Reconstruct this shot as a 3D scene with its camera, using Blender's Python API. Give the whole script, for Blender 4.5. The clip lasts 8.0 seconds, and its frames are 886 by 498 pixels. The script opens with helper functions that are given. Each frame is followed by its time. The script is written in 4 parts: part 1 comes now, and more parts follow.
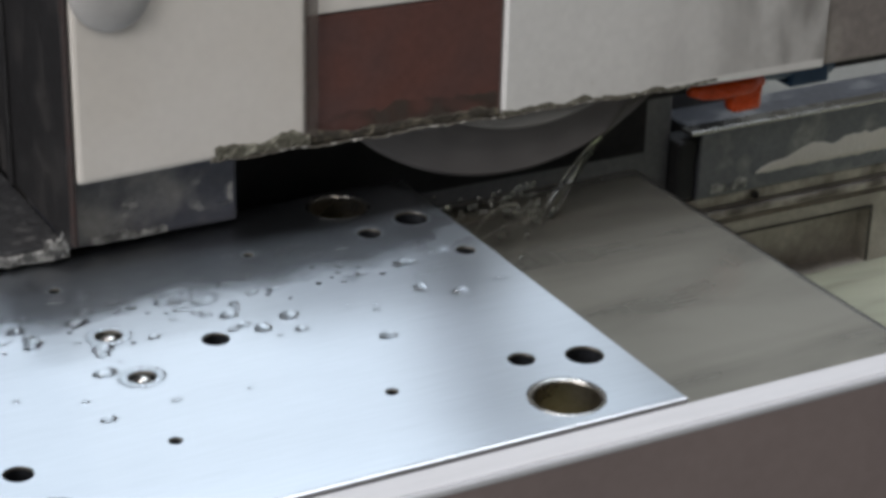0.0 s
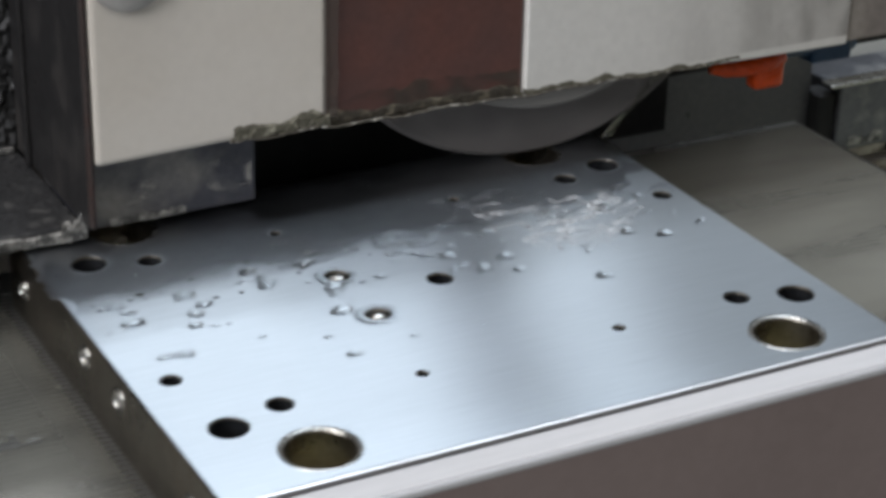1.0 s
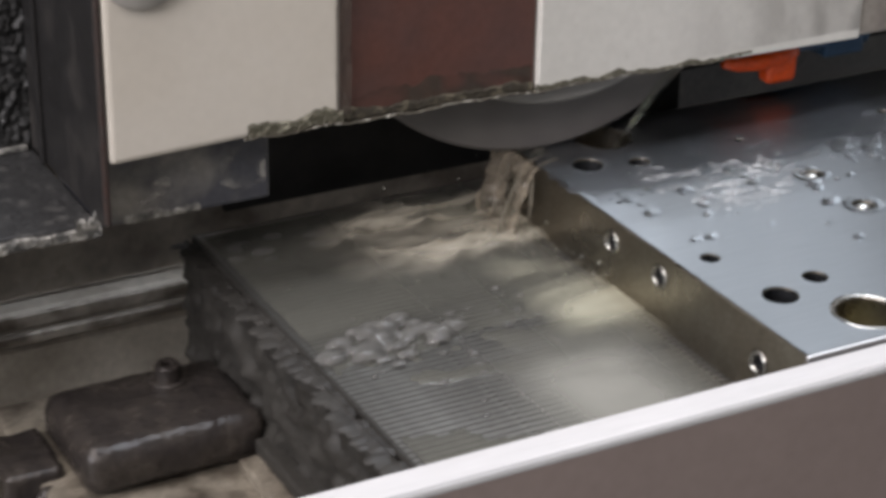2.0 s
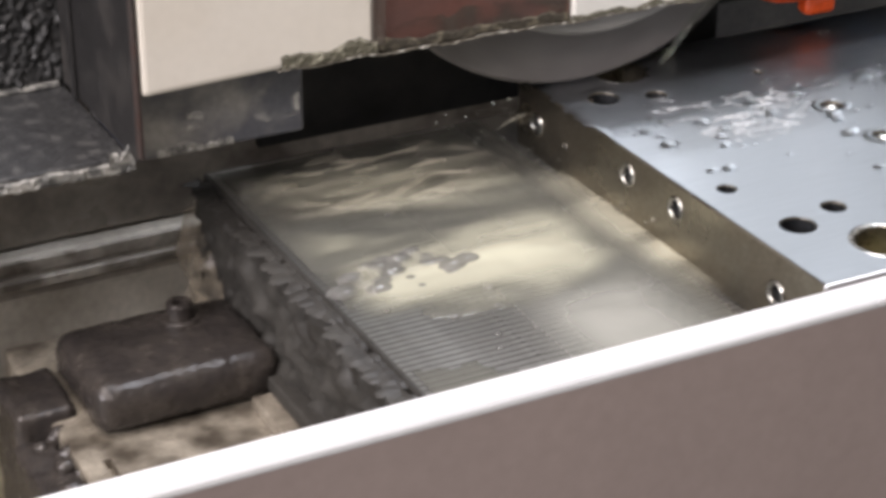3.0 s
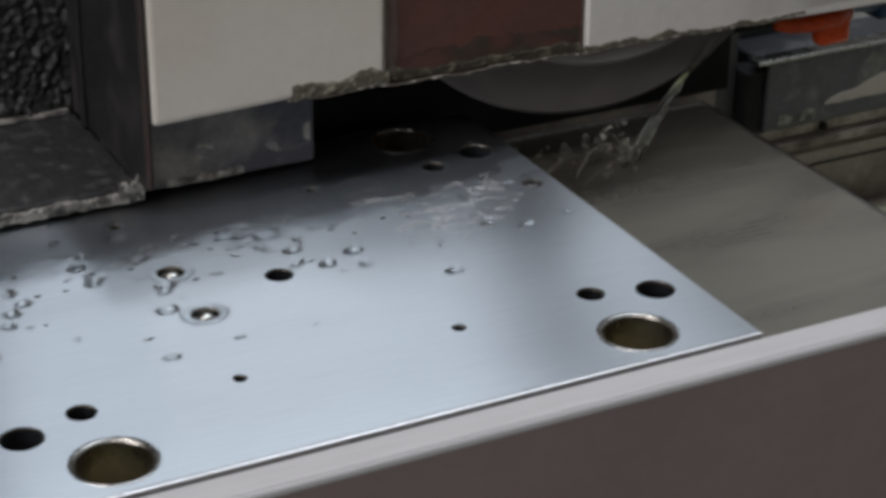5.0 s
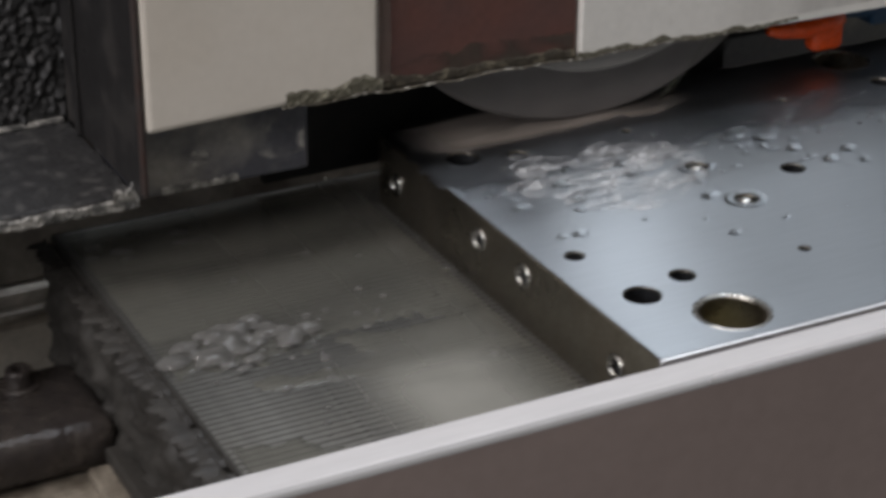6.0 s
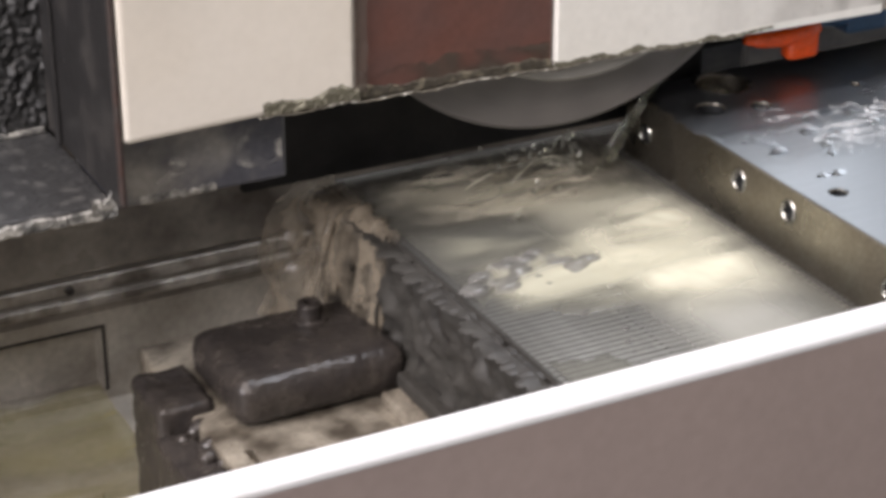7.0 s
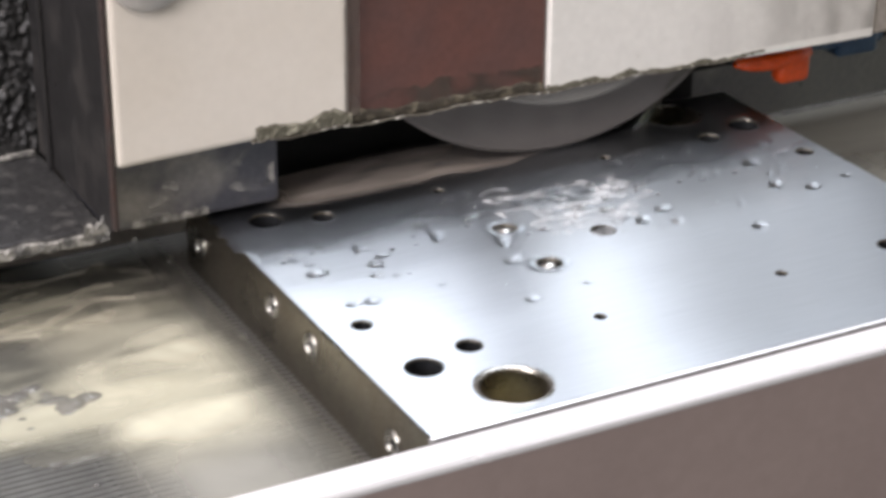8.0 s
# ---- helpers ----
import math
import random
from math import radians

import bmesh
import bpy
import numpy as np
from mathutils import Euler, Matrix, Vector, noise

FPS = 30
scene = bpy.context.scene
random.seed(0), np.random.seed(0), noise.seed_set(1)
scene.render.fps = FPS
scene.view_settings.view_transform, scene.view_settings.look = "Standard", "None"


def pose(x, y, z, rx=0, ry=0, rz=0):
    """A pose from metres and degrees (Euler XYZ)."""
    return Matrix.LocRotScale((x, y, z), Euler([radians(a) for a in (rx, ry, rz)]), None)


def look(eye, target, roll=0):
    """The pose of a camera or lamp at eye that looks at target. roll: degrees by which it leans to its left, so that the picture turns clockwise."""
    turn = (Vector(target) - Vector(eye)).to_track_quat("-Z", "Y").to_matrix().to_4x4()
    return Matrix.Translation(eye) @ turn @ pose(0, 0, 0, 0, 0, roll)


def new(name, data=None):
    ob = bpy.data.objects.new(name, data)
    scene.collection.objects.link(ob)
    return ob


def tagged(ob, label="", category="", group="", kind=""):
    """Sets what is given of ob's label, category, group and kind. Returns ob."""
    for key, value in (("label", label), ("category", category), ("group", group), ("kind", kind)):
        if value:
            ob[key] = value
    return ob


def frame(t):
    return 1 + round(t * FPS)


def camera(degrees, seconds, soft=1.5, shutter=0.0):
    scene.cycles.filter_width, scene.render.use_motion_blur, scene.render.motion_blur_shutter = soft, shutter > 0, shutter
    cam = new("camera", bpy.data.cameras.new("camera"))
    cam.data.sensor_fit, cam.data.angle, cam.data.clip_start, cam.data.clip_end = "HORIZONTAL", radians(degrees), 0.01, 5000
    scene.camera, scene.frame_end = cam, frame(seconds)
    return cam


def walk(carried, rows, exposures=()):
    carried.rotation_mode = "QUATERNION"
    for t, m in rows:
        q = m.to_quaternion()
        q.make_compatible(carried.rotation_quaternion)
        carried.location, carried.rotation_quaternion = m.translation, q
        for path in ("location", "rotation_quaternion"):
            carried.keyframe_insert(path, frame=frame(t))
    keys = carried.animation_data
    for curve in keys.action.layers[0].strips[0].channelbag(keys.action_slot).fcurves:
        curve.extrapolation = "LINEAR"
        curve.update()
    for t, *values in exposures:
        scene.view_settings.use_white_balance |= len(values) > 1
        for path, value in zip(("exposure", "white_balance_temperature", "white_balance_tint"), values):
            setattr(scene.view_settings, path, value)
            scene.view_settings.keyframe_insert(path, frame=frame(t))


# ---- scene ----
cam = camera(24.51, 8.0, soft=3.8, shutter=0.2)
walk(cam, [
    (0, pose(-0.4102, -0.9041, 0.5823, 65.60, -1.44, -28.27)),
    (0.2, pose(-0.4099, -0.9029, 0.5885, 65.06, -1.52, -27.87)),
    (0.3, pose(-0.4135, -0.9012, 0.5879, 65.02, -1.65, -27.77)),
    (0.5, pose(-0.4162, -0.8892, 0.5853, 64.73, -1.43, -28.01)),
    (0.7, pose(-0.4124, -0.8880, 0.5815, 64.72, -1.31, -28.07)),
    (1, pose(-0.4113, -0.8852, 0.5859, 64.64, -1.34, -28.11)),
    (1.5, pose(-0.4133, -0.8814, 0.5871, 64.48, -1.24, -28.04)),
    (2, pose(-0.4145, -0.8831, 0.5914, 64.32, -1.04, -27.99)),
    (2.2, pose(-0.4148, -0.8862, 0.5828, 64.61, -1.00, -27.83)),
    (3.3, pose(-0.4142, -0.8762, 0.5640, 62.96, -0.11, -27.27)),
    (3.5, pose(-0.4114, -0.8813, 0.5627, 63.04, -0.35, -26.98)),
    (4, pose(-0.4112, -0.8763, 0.5625, 63.05, -0.33, -27.00)),
    (4.2, pose(-0.4106, -0.8737, 0.5719, 62.78, -0.34, -27.58)),
    (5.3, pose(-0.4106, -0.8622, 0.5687, 64.04, -0.53, -26.88)),
    (5.5, pose(-0.4092, -0.8601, 0.5725, 63.88, -0.64, -27.06)),
    (6, pose(-0.4105, -0.8693, 0.5693, 64.04, -0.30, -27.19)),
    (6.5, pose(-0.4107, -0.8722, 0.5735, 63.98, -0.12, -27.48)),
    (6.8, pose(-0.4100, -0.8915, 0.5923, 63.61, -0.01, -27.42)),
    (7, pose(-0.4006, -0.8866, 0.5760, 64.22, -0.17, -27.22)),
    (7.2, pose(-0.4067, -0.8802, 0.5770, 64.54, -0.59, -27.60)),
    (7.5, pose(-0.4046, -0.8793, 0.5804, 64.59, -0.38, -27.83)),
    (8, pose(-0.4073, -0.8777, 0.5793, 64.69, -0.45, -27.77)),
], exposures=[
    (0.0, -0.2, 6350, 13), (1.0, -0.19, 6350, 12), (1.5, -0.30, 6550, 13), (2.0, 0.22, 6650, 16), (2.2, 0.36, 6750, 17), (3.3, 0.88, 6800, 18), (3.5, 0.82, 6800, 18), (4.0, 0.0, 6600, 19),
    (4.2, -0.25, 6500, 17), (5.3, -0.85, 6550, 14), (6.0, -0.4, 6650, 15), (6.5, 0.40, 6750, 18), (7.0, 0.88, 6800, 18), (7.5, 1.12, 6750, 18), (8.0, 0.68, 6750, 18)])

# table travel along x, and its cross feed at each reversal: seconds, metres
TRAVEL = [(0, -0.1433), (0.2, -0.1742), (0.3, -0.1807), (0.5, -0.1743), (0.7, -0.1260), (1, 0.0000), (1.5, 0.1871), (2, 0.3726), (2.2, 0.4333), (2.4, 0.4700), (2.52, 0.4775), (2.64, 0.4670), (2.84, 0.4100), (3.05, 0.3340), (3.3, 0.2403), (3.5, 0.1629), (4, -0.0230), (4.2, -0.0729), (4.36, -0.1270), (4.52, -0.1670), (4.69, -0.1810), (4.86, -0.1745), (5.06, -0.1250), (5.3, -0.0112), (5.5, 0.0547), (6, 0.2427), (6.5, 0.4285), (6.8, 0.4847), (6.9, 0.4875), (7, 0.4770), (7.2, 0.4163), (7.5, 0.3056), (8, 0.1180)]
FEED = [(0, 0), (2.38, 0), (2.66, 0.0046), (4.55, 0.0046), (4.85, 0.0149), (6.75, 0.0149), (7.0, 0.0213), (8, 0.0213)]

# ---- light ----
world = bpy.data.worlds.new("world")
scene.world = world
world.use_nodes = True
world.node_tree.nodes["Background"].inputs[0].default_value = (0.55, 0.6, 0.68, 1)
world.node_tree.nodes["Background"].inputs[1].default_value = 0.1


def area_lamp(name, eye, target, sx, sy, watts, colour):
    d = bpy.data.lights.new(name, "AREA")
    d.shape, d.size, d.size_y, d.energy, d.color = "RECTANGLE", sx, sy, watts, colour
    ob = new(name, d)
    ob.matrix_world = look(eye, target)
    return ob


area_lamp("unseen_ceiling_lamp", (0.93, 0.75, 2.85), (0.93, 0.75, 0), 1.30, 2.0, 60, (0.82, 0.915, 1.0))
area_lamp("unseen_ceiling_lamp", (1.87, 0.75, 2.85), (1.87, 0.75, 0), 0.28, 2.0, 11, (0.82, 0.915, 1.0))
area_lamp("unseen_ceiling_lamp", (2.42, 0.75, 2.85), (2.42, 0.75, 0), 0.8, 2.0, 11, (0.82, 0.915, 1.0))
# Unseen overhead lamp added to brighten the trough.
area_lamp("unseen_ceiling_lamp", (-1.0, 0.15, 2.85), (-0.9, 0.15, 0), 1.2, 0.5, 36, (1.0, 0.97, 0.94))
area_lamp("unseen_ceiling_lamp", (-1.3, -1.7, 2.85), (-0.3, -0.4, 0), 2.6, 0.6, 50, (1.0, 0.95, 0.90))
# Unseen fill lamp added for light from the left; the west wall has no opening.
area_lamp("left_fill_lamp", (-3.6, -0.9, 1.7), (0, 0.1, 0.1), 2.2, 1.4, 115, (0.95, 0.97, 1.0))


# ---- materials ----
def mat(name, base, rough=0.5, metal=0.0, var=0.25, scale=30.0, bump=0.15, fine=300.0, other=None, rvar=0.15, stretch=(1, 1, 1), aniso=0.0, ior=1.45, thresh=0.5, edge=0.25, grain=0.35, tangent=False, alpha=1.0, rimy=0.0):
    """A surface with two scales of variation: stains toward 'other', grain in bump and roughness."""
    m = bpy.data.materials.new(name)
    m.use_nodes = True
    nt = m.node_tree
    b = nt.nodes["Principled BSDF"]
    L = nt.links.new
    tc = nt.nodes.new("ShaderNodeTexCoord")
    mp = nt.nodes.new("ShaderNodeMapping")
    mp.inputs["Scale"].default_value = stretch
    L(tc.outputs["Object"], mp.inputs[0])
    n1 = nt.nodes.new("ShaderNodeTexNoise")
    n1.inputs["Scale"].default_value, n1.inputs["Detail"].default_value = scale, 6
    n2 = nt.nodes.new("ShaderNodeTexNoise")
    n2.inputs["Scale"].default_value, n2.inputs["Detail"].default_value = fine, 4
    for n in (n1, n2):
        L(mp.outputs[0], n.inputs["Vector"])
    ramp = nt.nodes.new("ShaderNodeMapRange")
    ramp.inputs[1].default_value, ramp.inputs[2].default_value = thresh - edge, thresh + edge
    L(n1.outputs[0], ramp.inputs[0])
    mix = nt.nodes.new("ShaderNodeMix")
    mix.data_type = "RGBA"
    o = other or tuple(c * (1 - var) for c in base)
    mix.inputs[6].default_value, mix.inputs[7].default_value = (*base, 1), (*o, 1)
    L(ramp.outputs[0], mix.inputs[0])
    mix2 = nt.nodes.new("ShaderNodeMix")
    mix2.data_type, mix2.blend_type = "RGBA", "MULTIPLY"
    mix2.inputs[0].default_value = grain
    L(mix.outputs[2], mix2.inputs[6])
    g = nt.nodes.new("ShaderNodeMapRange")
    g.inputs[1].default_value, g.inputs[2].default_value, g.inputs[3].default_value, g.inputs[4].default_value = 0.3, 0.7, 0.6, 1.3
    L(n2.outputs[0], g.inputs[0])
    L(g.outputs[0], mix2.inputs[7])
    L(mix2.outputs[2], b.inputs["Base Color"])
    r = nt.nodes.new("ShaderNodeMapRange")
    r.inputs[1].default_value, r.inputs[2].default_value = 0.3, 0.7
    r.inputs[3].default_value, r.inputs[4].default_value = max(0.02, rough - rvar), min(1, rough + rvar)
    L(n1.outputs[0], r.inputs[0])
    L(r.outputs[0], b.inputs["Roughness"])
    b.inputs["Metallic"].default_value = metal
    b.inputs["IOR"].default_value = ior
    b.inputs["Anisotropic"].default_value = aniso
    b.inputs["Alpha"].default_value = alpha
    if rimy:
        sep, add, fade = (nt.nodes.new(k) for k in ("ShaderNodeSeparateXYZ", "ShaderNodeMath", "ShaderNodeMapRange"))
        L(tc.outputs["Generated"], sep.inputs[0])
        add.operation, add.inputs[1].default_value = "MULTIPLY_ADD", 0.5
        L(n1.outputs[0], add.inputs[0])
        L(sep.outputs[1], add.inputs[2])
        fade.interpolation_type = "SMOOTHSTEP"
        fade.inputs[1].default_value, fade.inputs[2].default_value, fade.inputs[4].default_value = 0.22, 0.22 + rimy, alpha
        L(add.outputs[0], fade.inputs[0])
        L(fade.outputs[0], b.inputs["Alpha"])
    if tangent:
        tn = nt.nodes.new("ShaderNodeTangent")
        tn.direction_type, tn.uv_map = "UV_MAP", "across"
        gl = nt.nodes.new("ShaderNodeBsdfAnisotropic")
        gl.distribution = "BECKMANN"
        gl.inputs["Anisotropy"].default_value = -aniso
        L(mix2.outputs[2], gl.inputs["Color"])
        L(r.outputs[0], gl.inputs["Roughness"])
        L(tn.outputs[0], gl.inputs["Tangent"])
        L(gl.outputs[0], nt.nodes["Material Output"].inputs["Surface"])
    if bump:
        bp = nt.nodes.new("ShaderNodeBump")
        bp.inputs["Strength"].default_value, bp.inputs["Distance"].default_value = bump, 0.002
        L(n2.outputs[0], bp.inputs["Height"])
        L(bp.outputs[0], b.inputs["Normal"])
    return m


CREAM = mat("cream_paint", (0.66, 0.63, 0.58), 0.38, 0, scale=6, bump=0.02, fine=140, other=(0.57, 0.525, 0.455), grain=0.06)
CREAMDIRT = mat("spotted_cream_paint", (0.63, 0.615, 0.575), 0.5, 0, scale=70, bump=0.04, fine=160, other=(0.34, 0.33, 0.27), thresh=0.74, edge=0.05, grain=0.1)
BROWN = mat("brown_paint", (0.115, 0.048, 0.036), 0.4, 0, scale=25, bump=0.06, fine=200, other=(0.08, 0.04, 0.034))
RUST = mat("rusty_flakes", (0.05, 0.042, 0.03), 0.75, 0, scale=120, bump=1.0, fine=500, other=(0.16, 0.14, 0.10), edge=0.08, thresh=0.58)
GRIME = mat("grey_grime", (0.075, 0.06, 0.05), 0.6, 0, scale=60, bump=0.4, fine=300, other=(0.10, 0.075, 0.06), alpha=0.6)
SLAB = mat("dirty_table_iron", (0.30, 0.265, 0.215), 0.32, 0.15, scale=26, bump=0.5, fine=160, other=(0.06, 0.048, 0.036), thresh=0.50, edge=0.12, rvar=0.2)
OLIVE = mat("olive_coolant", (0.22, 0.20, 0.10), 0.1, 0.0, var=0.3, scale=40, bump=0.05, grain=0.1)
BLACK = mat("black_casting", (0.026, 0.026, 0.027), 0.62, 0, scale=70, bump=0.8, fine=220, other=(0.075, 0.073, 0.07), thresh=0.62, edge=0.09)
SIDE = mat("dark_steel_side", (0.024, 0.023, 0.023), 0.42, 0.2, scale=14, bump=0.15, fine=150, other=(0.055, 0.05, 0.046), thresh=0.6, edge=0.1)
ROUGH = mat("rough_black_paint", (0.035, 0.035, 0.035), 0.45, 0, scale=55, bump=1.0, fine=110, other=(0.02, 0.02, 0.02))
BLOCK = mat("slate_block", (0.075, 0.077, 0.09), 0.35, 0.1, scale=16, bump=0.12, fine=200, other=(0.24, 0.23, 0.21), thresh=0.57, edge=0.10)
GROUND = mat("ground_steel", (0.41, 0.435, 0.455), 0.315, 1.0, var=0.05, scale=12, bump=0.006, fine=420, rvar=0.02, stretch=(0.06, 1, 1), aniso=0.77, grain=0.10, tangent=True)
MILLED = mat("milled_steel", (0.42, 0.39, 0.34), 0.34, 1.0, var=0.35, scale=14, bump=0.08, fine=300, other=(0.20, 0.17, 0.13))
CHUCK = mat("wet_chuck_steel", (0.40, 0.40, 0.38), 0.28, 0.85, scale=9, bump=0.08, fine=140, other=(0.33, 0.33, 0.31), rvar=0.10)
CHUCKSIDE = mat("chuck_side_iron", (0.026, 0.024, 0.022), 0.62, 0.1, scale=30, bump=0.5, fine=150, other=(0.040, 0.037, 0.032))
STAIN = mat("stained_iron", (0.60, 0.56, 0.49), 0.40, 0.15, scale=12, bump=0.2, fine=150, other=(0.24, 0.21, 0.175))
LIP = mat("worn_aluminium_lip", (0.54, 0.53, 0.53), 0.5, 0.0, var=0.12, scale=30, bump=0.04, fine=300, stretch=(0.1, 1, 1), grain=0.12)
BEAD = mat("polished_lip_and_highlight", (0.80, 0.80, 0.81), 0.28, 0.5, var=0.06, scale=30, bump=0.03, stretch=(0.1, 1, 1), grain=0.08)
PANEL = mat("brown_front_panel", (0.295, 0.238, 0.22), 0.40, 0.1, scale=5, bump=0.02, fine=120, other=(0.24, 0.192, 0.178), grain=0.12)
WHEEL = mat("abrasive_grit", (0.145, 0.135, 0.128), 0.85, 0, scale=40, bump=0.25, fine=900, other=(0.12, 0.112, 0.108))
HUB = mat("wheel_label", (0.23, 0.22, 0.205), 0.5, 0, scale=20, bump=0.05)
ORANGE = mat("orange_plastic", (0.75, 0.09, 0.015), 0.3, 0, var=0.25, scale=40, bump=0.03)
BLUE = mat("blue_grey_hose", (0.035, 0.085, 0.16), 0.4, 0, scale=30, bump=0.1)
GREY = mat("grey_worn_steel", (0.135, 0.14, 0.155), 0.4, 0.6, scale=22, bump=0.15, fine=180, other=(0.28, 0.28, 0.275), thresh=0.58, edge=0.08)
WALL = mat("workshop_wall", (0.62, 0.62, 0.60), 0.8, 0, scale=2, bump=0.05)
CEIL = mat("workshop_ceiling", (0.75, 0.75, 0.74), 0.9, 0, scale=2, bump=0.05)
FLOOR = mat("workshop_floor", (0.16, 0.16, 0.15), 0.6, 0, scale=3, bump=0.1)


# ---- mesh helpers ----
def mesh_of(bm, name, material, smooth=False):
    me = bpy.data.meshes.new(name)
    bmesh.ops.recalc_face_normals(bm, faces=bm.faces)
    bm.to_mesh(me)
    bm.free()
    me.materials.append(material)
    if smooth:
        for p in me.polygons:
            p.use_smooth = True
    return me


def part(name, bm, material, parent=None, label="", smooth=False):
    ob = new(name, mesh_of(bm, name, material, smooth))
    if parent:
        ob.parent = parent
    if label:
        tagged(ob, label)
    return ob


def thing(name, label, category, at=(0, 0, 0), group="", kind=""):
    ob = new(name)
    ob.location = at
    ob.empty_display_size = 0.05
    return tagged(ob, label, category, group, kind)


def box(x0, x1, y0, y1, z0, z1, bevel=0.0, seg=2, bm=None):
    out = bm or bmesh.new()
    t = bmesh.new()
    bmesh.ops.create_cube(t, size=1)
    for v in t.verts:
        v.co = ((x0 + x1) / 2 + v.co.x * (x1 - x0), (y0 + y1) / 2 + v.co.y * (y1 - y0), (z0 + z1) / 2 + v.co.z * (z1 - z0))
    if bevel:
        bmesh.ops.bevel(t, geom=t.edges[:], offset=bevel, segments=seg, profile=0.5, affect="EDGES")
    if bm is None:
        out.free()
        return t
    me = bpy.data.meshes.new("tmp")
    t.to_mesh(me)
    t.free()
    out.from_mesh(me)
    bpy.data.meshes.remove(me)
    return out


def lathe(profile, m, seg=32, bm=None, close=True):
    """A turned form about z from (radius, height) pairs, placed by the matrix m."""
    out = bm or bmesh.new()
    rings = []
    for r, h in profile:
        rings.append([out.verts.new(m @ Vector((r * math.cos(2 * math.pi * k / seg), r * math.sin(2 * math.pi * k / seg), h))) for k in range(seg)])
    for a, b in zip(rings, rings[1:]):
        for k in range(seg):
            out.faces.new((a[k], a[(k + 1) % seg], b[(k + 1) % seg], b[k]))
    if close:
        out.faces.new(rings[0][::-1])
        out.faces.new(rings[-1])
    return out


def extrude_x(profile, x0, x1, bm=None):
    """A bar along x from a closed (y, z) outline."""
    out = bm or bmesh.new()
    a = [out.verts.new((x0, y, z)) for y, z in profile]
    b = [out.verts.new((x1, y, z)) for y, z in profile]
    n = len(profile)
    for k in range(n):
        out.faces.new((a[k], a[(k + 1) % n], b[(k + 1) % n], b[k]))
    out.faces.new(a[::-1])
    out.faces.new(b)
    return out


def cut(ob, cutter_bm):
    """Cuts the closed cutter forms out of ob's mesh."""
    c = new("cutter", mesh_of(cutter_bm, "cutter", ob.data.materials[0]))
    md = ob.modifiers.new("cut", "BOOLEAN")
    md.operation, md.solver, md.object = "DIFFERENCE", "EXACT", c
    dg = bpy.context.evaluated_depsgraph_get()
    dg.update()
    me = bpy.data.meshes.new_from_object(ob.evaluated_get(dg))
    ob.modifiers.remove(md)
    ob.data = me
    bpy.data.objects.remove(c)


# ---- the workshop around ----
def water(name, tint, rough=0.03):
    m = bpy.data.materials.new(name)
    m.use_nodes = True
    b = m.node_tree.nodes["Principled BSDF"]
    b.inputs["Base Color"].default_value = (*tint, 1)
    b.inputs["Transmission Weight"].default_value = 1.0
    b.inputs["IOR"].default_value, b.inputs["Roughness"].default_value = 1.33, rough
    return m


def milky(name, colour, low, high, scale, most=0.9, detail=3, rim=0.0, bump=0.25):
    """Cloudy coolant: noise thins it from opaque to clear, and it thins out toward its rim."""
    m = bpy.data.materials.new(name)
    m.use_nodes = True
    nt = m.node_tree
    b = nt.nodes["Principled BSDF"]
    tc, n, r, mp = (nt.nodes.new(k) for k in ("ShaderNodeTexCoord", "ShaderNodeTexNoise", "ShaderNodeMapRange", "ShaderNodeMapping"))
    mp.inputs["Scale"].default_value = (0.55, 1.7, 1)
    n.inputs["Scale"].default_value, n.inputs["Detail"].default_value, n.inputs["Distortion"].default_value = scale, detail, 0.6
    r.inputs[1].default_value, r.inputs[2].default_value, r.inputs[4].default_value = low, high, most
    r.interpolation_type = "SMOOTHSTEP"
    nt.links.new(tc.outputs["Object"], mp.inputs[0])
    nt.links.new(mp.outputs[0], n.inputs["Vector"])
    nt.links.new(n.outputs[0], r.inputs[0])
    thick = r.outputs[0]
    if rim:
        sep = nt.nodes.new("ShaderNodeSeparateXYZ")
        nt.links.new(tc.outputs["Generated"], sep.inputs[0])
        for axis in (0, 1):
            side = nt.nodes.new("ShaderNodeMath")
            side.operation, side.inputs[1].default_value = "PINGPONG", 0.5
            fade = nt.nodes.new("ShaderNodeMapRange")
            fade.interpolation_type = "SMOOTHSTEP"
            fade.inputs[1].default_value, fade.inputs[2].default_value = 0.02, rim
            times = nt.nodes.new("ShaderNodeMath")
            times.operation = "MULTIPLY"
            nt.links.new(sep.outputs[axis], side.inputs[0])
            nt.links.new(side.outputs[0], fade.inputs[0])
            nt.links.new(thick, times.inputs[0])
            nt.links.new(fade.outputs[0], times.inputs[1])
            thick = times.outputs[0]
    nt.links.new(thick, b.inputs["Alpha"])
    b.inputs["Base Color"].default_value = (*colour, 1)
    b.inputs["Roughness"].default_value, b.inputs["IOR"].default_value = 0.12, 1.33
    bp = nt.nodes.new("ShaderNodeBump")
    bp.inputs["Strength"].default_value, bp.inputs["Distance"].default_value = bump, 0.003
    nt.links.new(n.outputs[0], bp.inputs["Height"])
    nt.links.new(bp.outputs[0], b.inputs["Normal"])
    return m


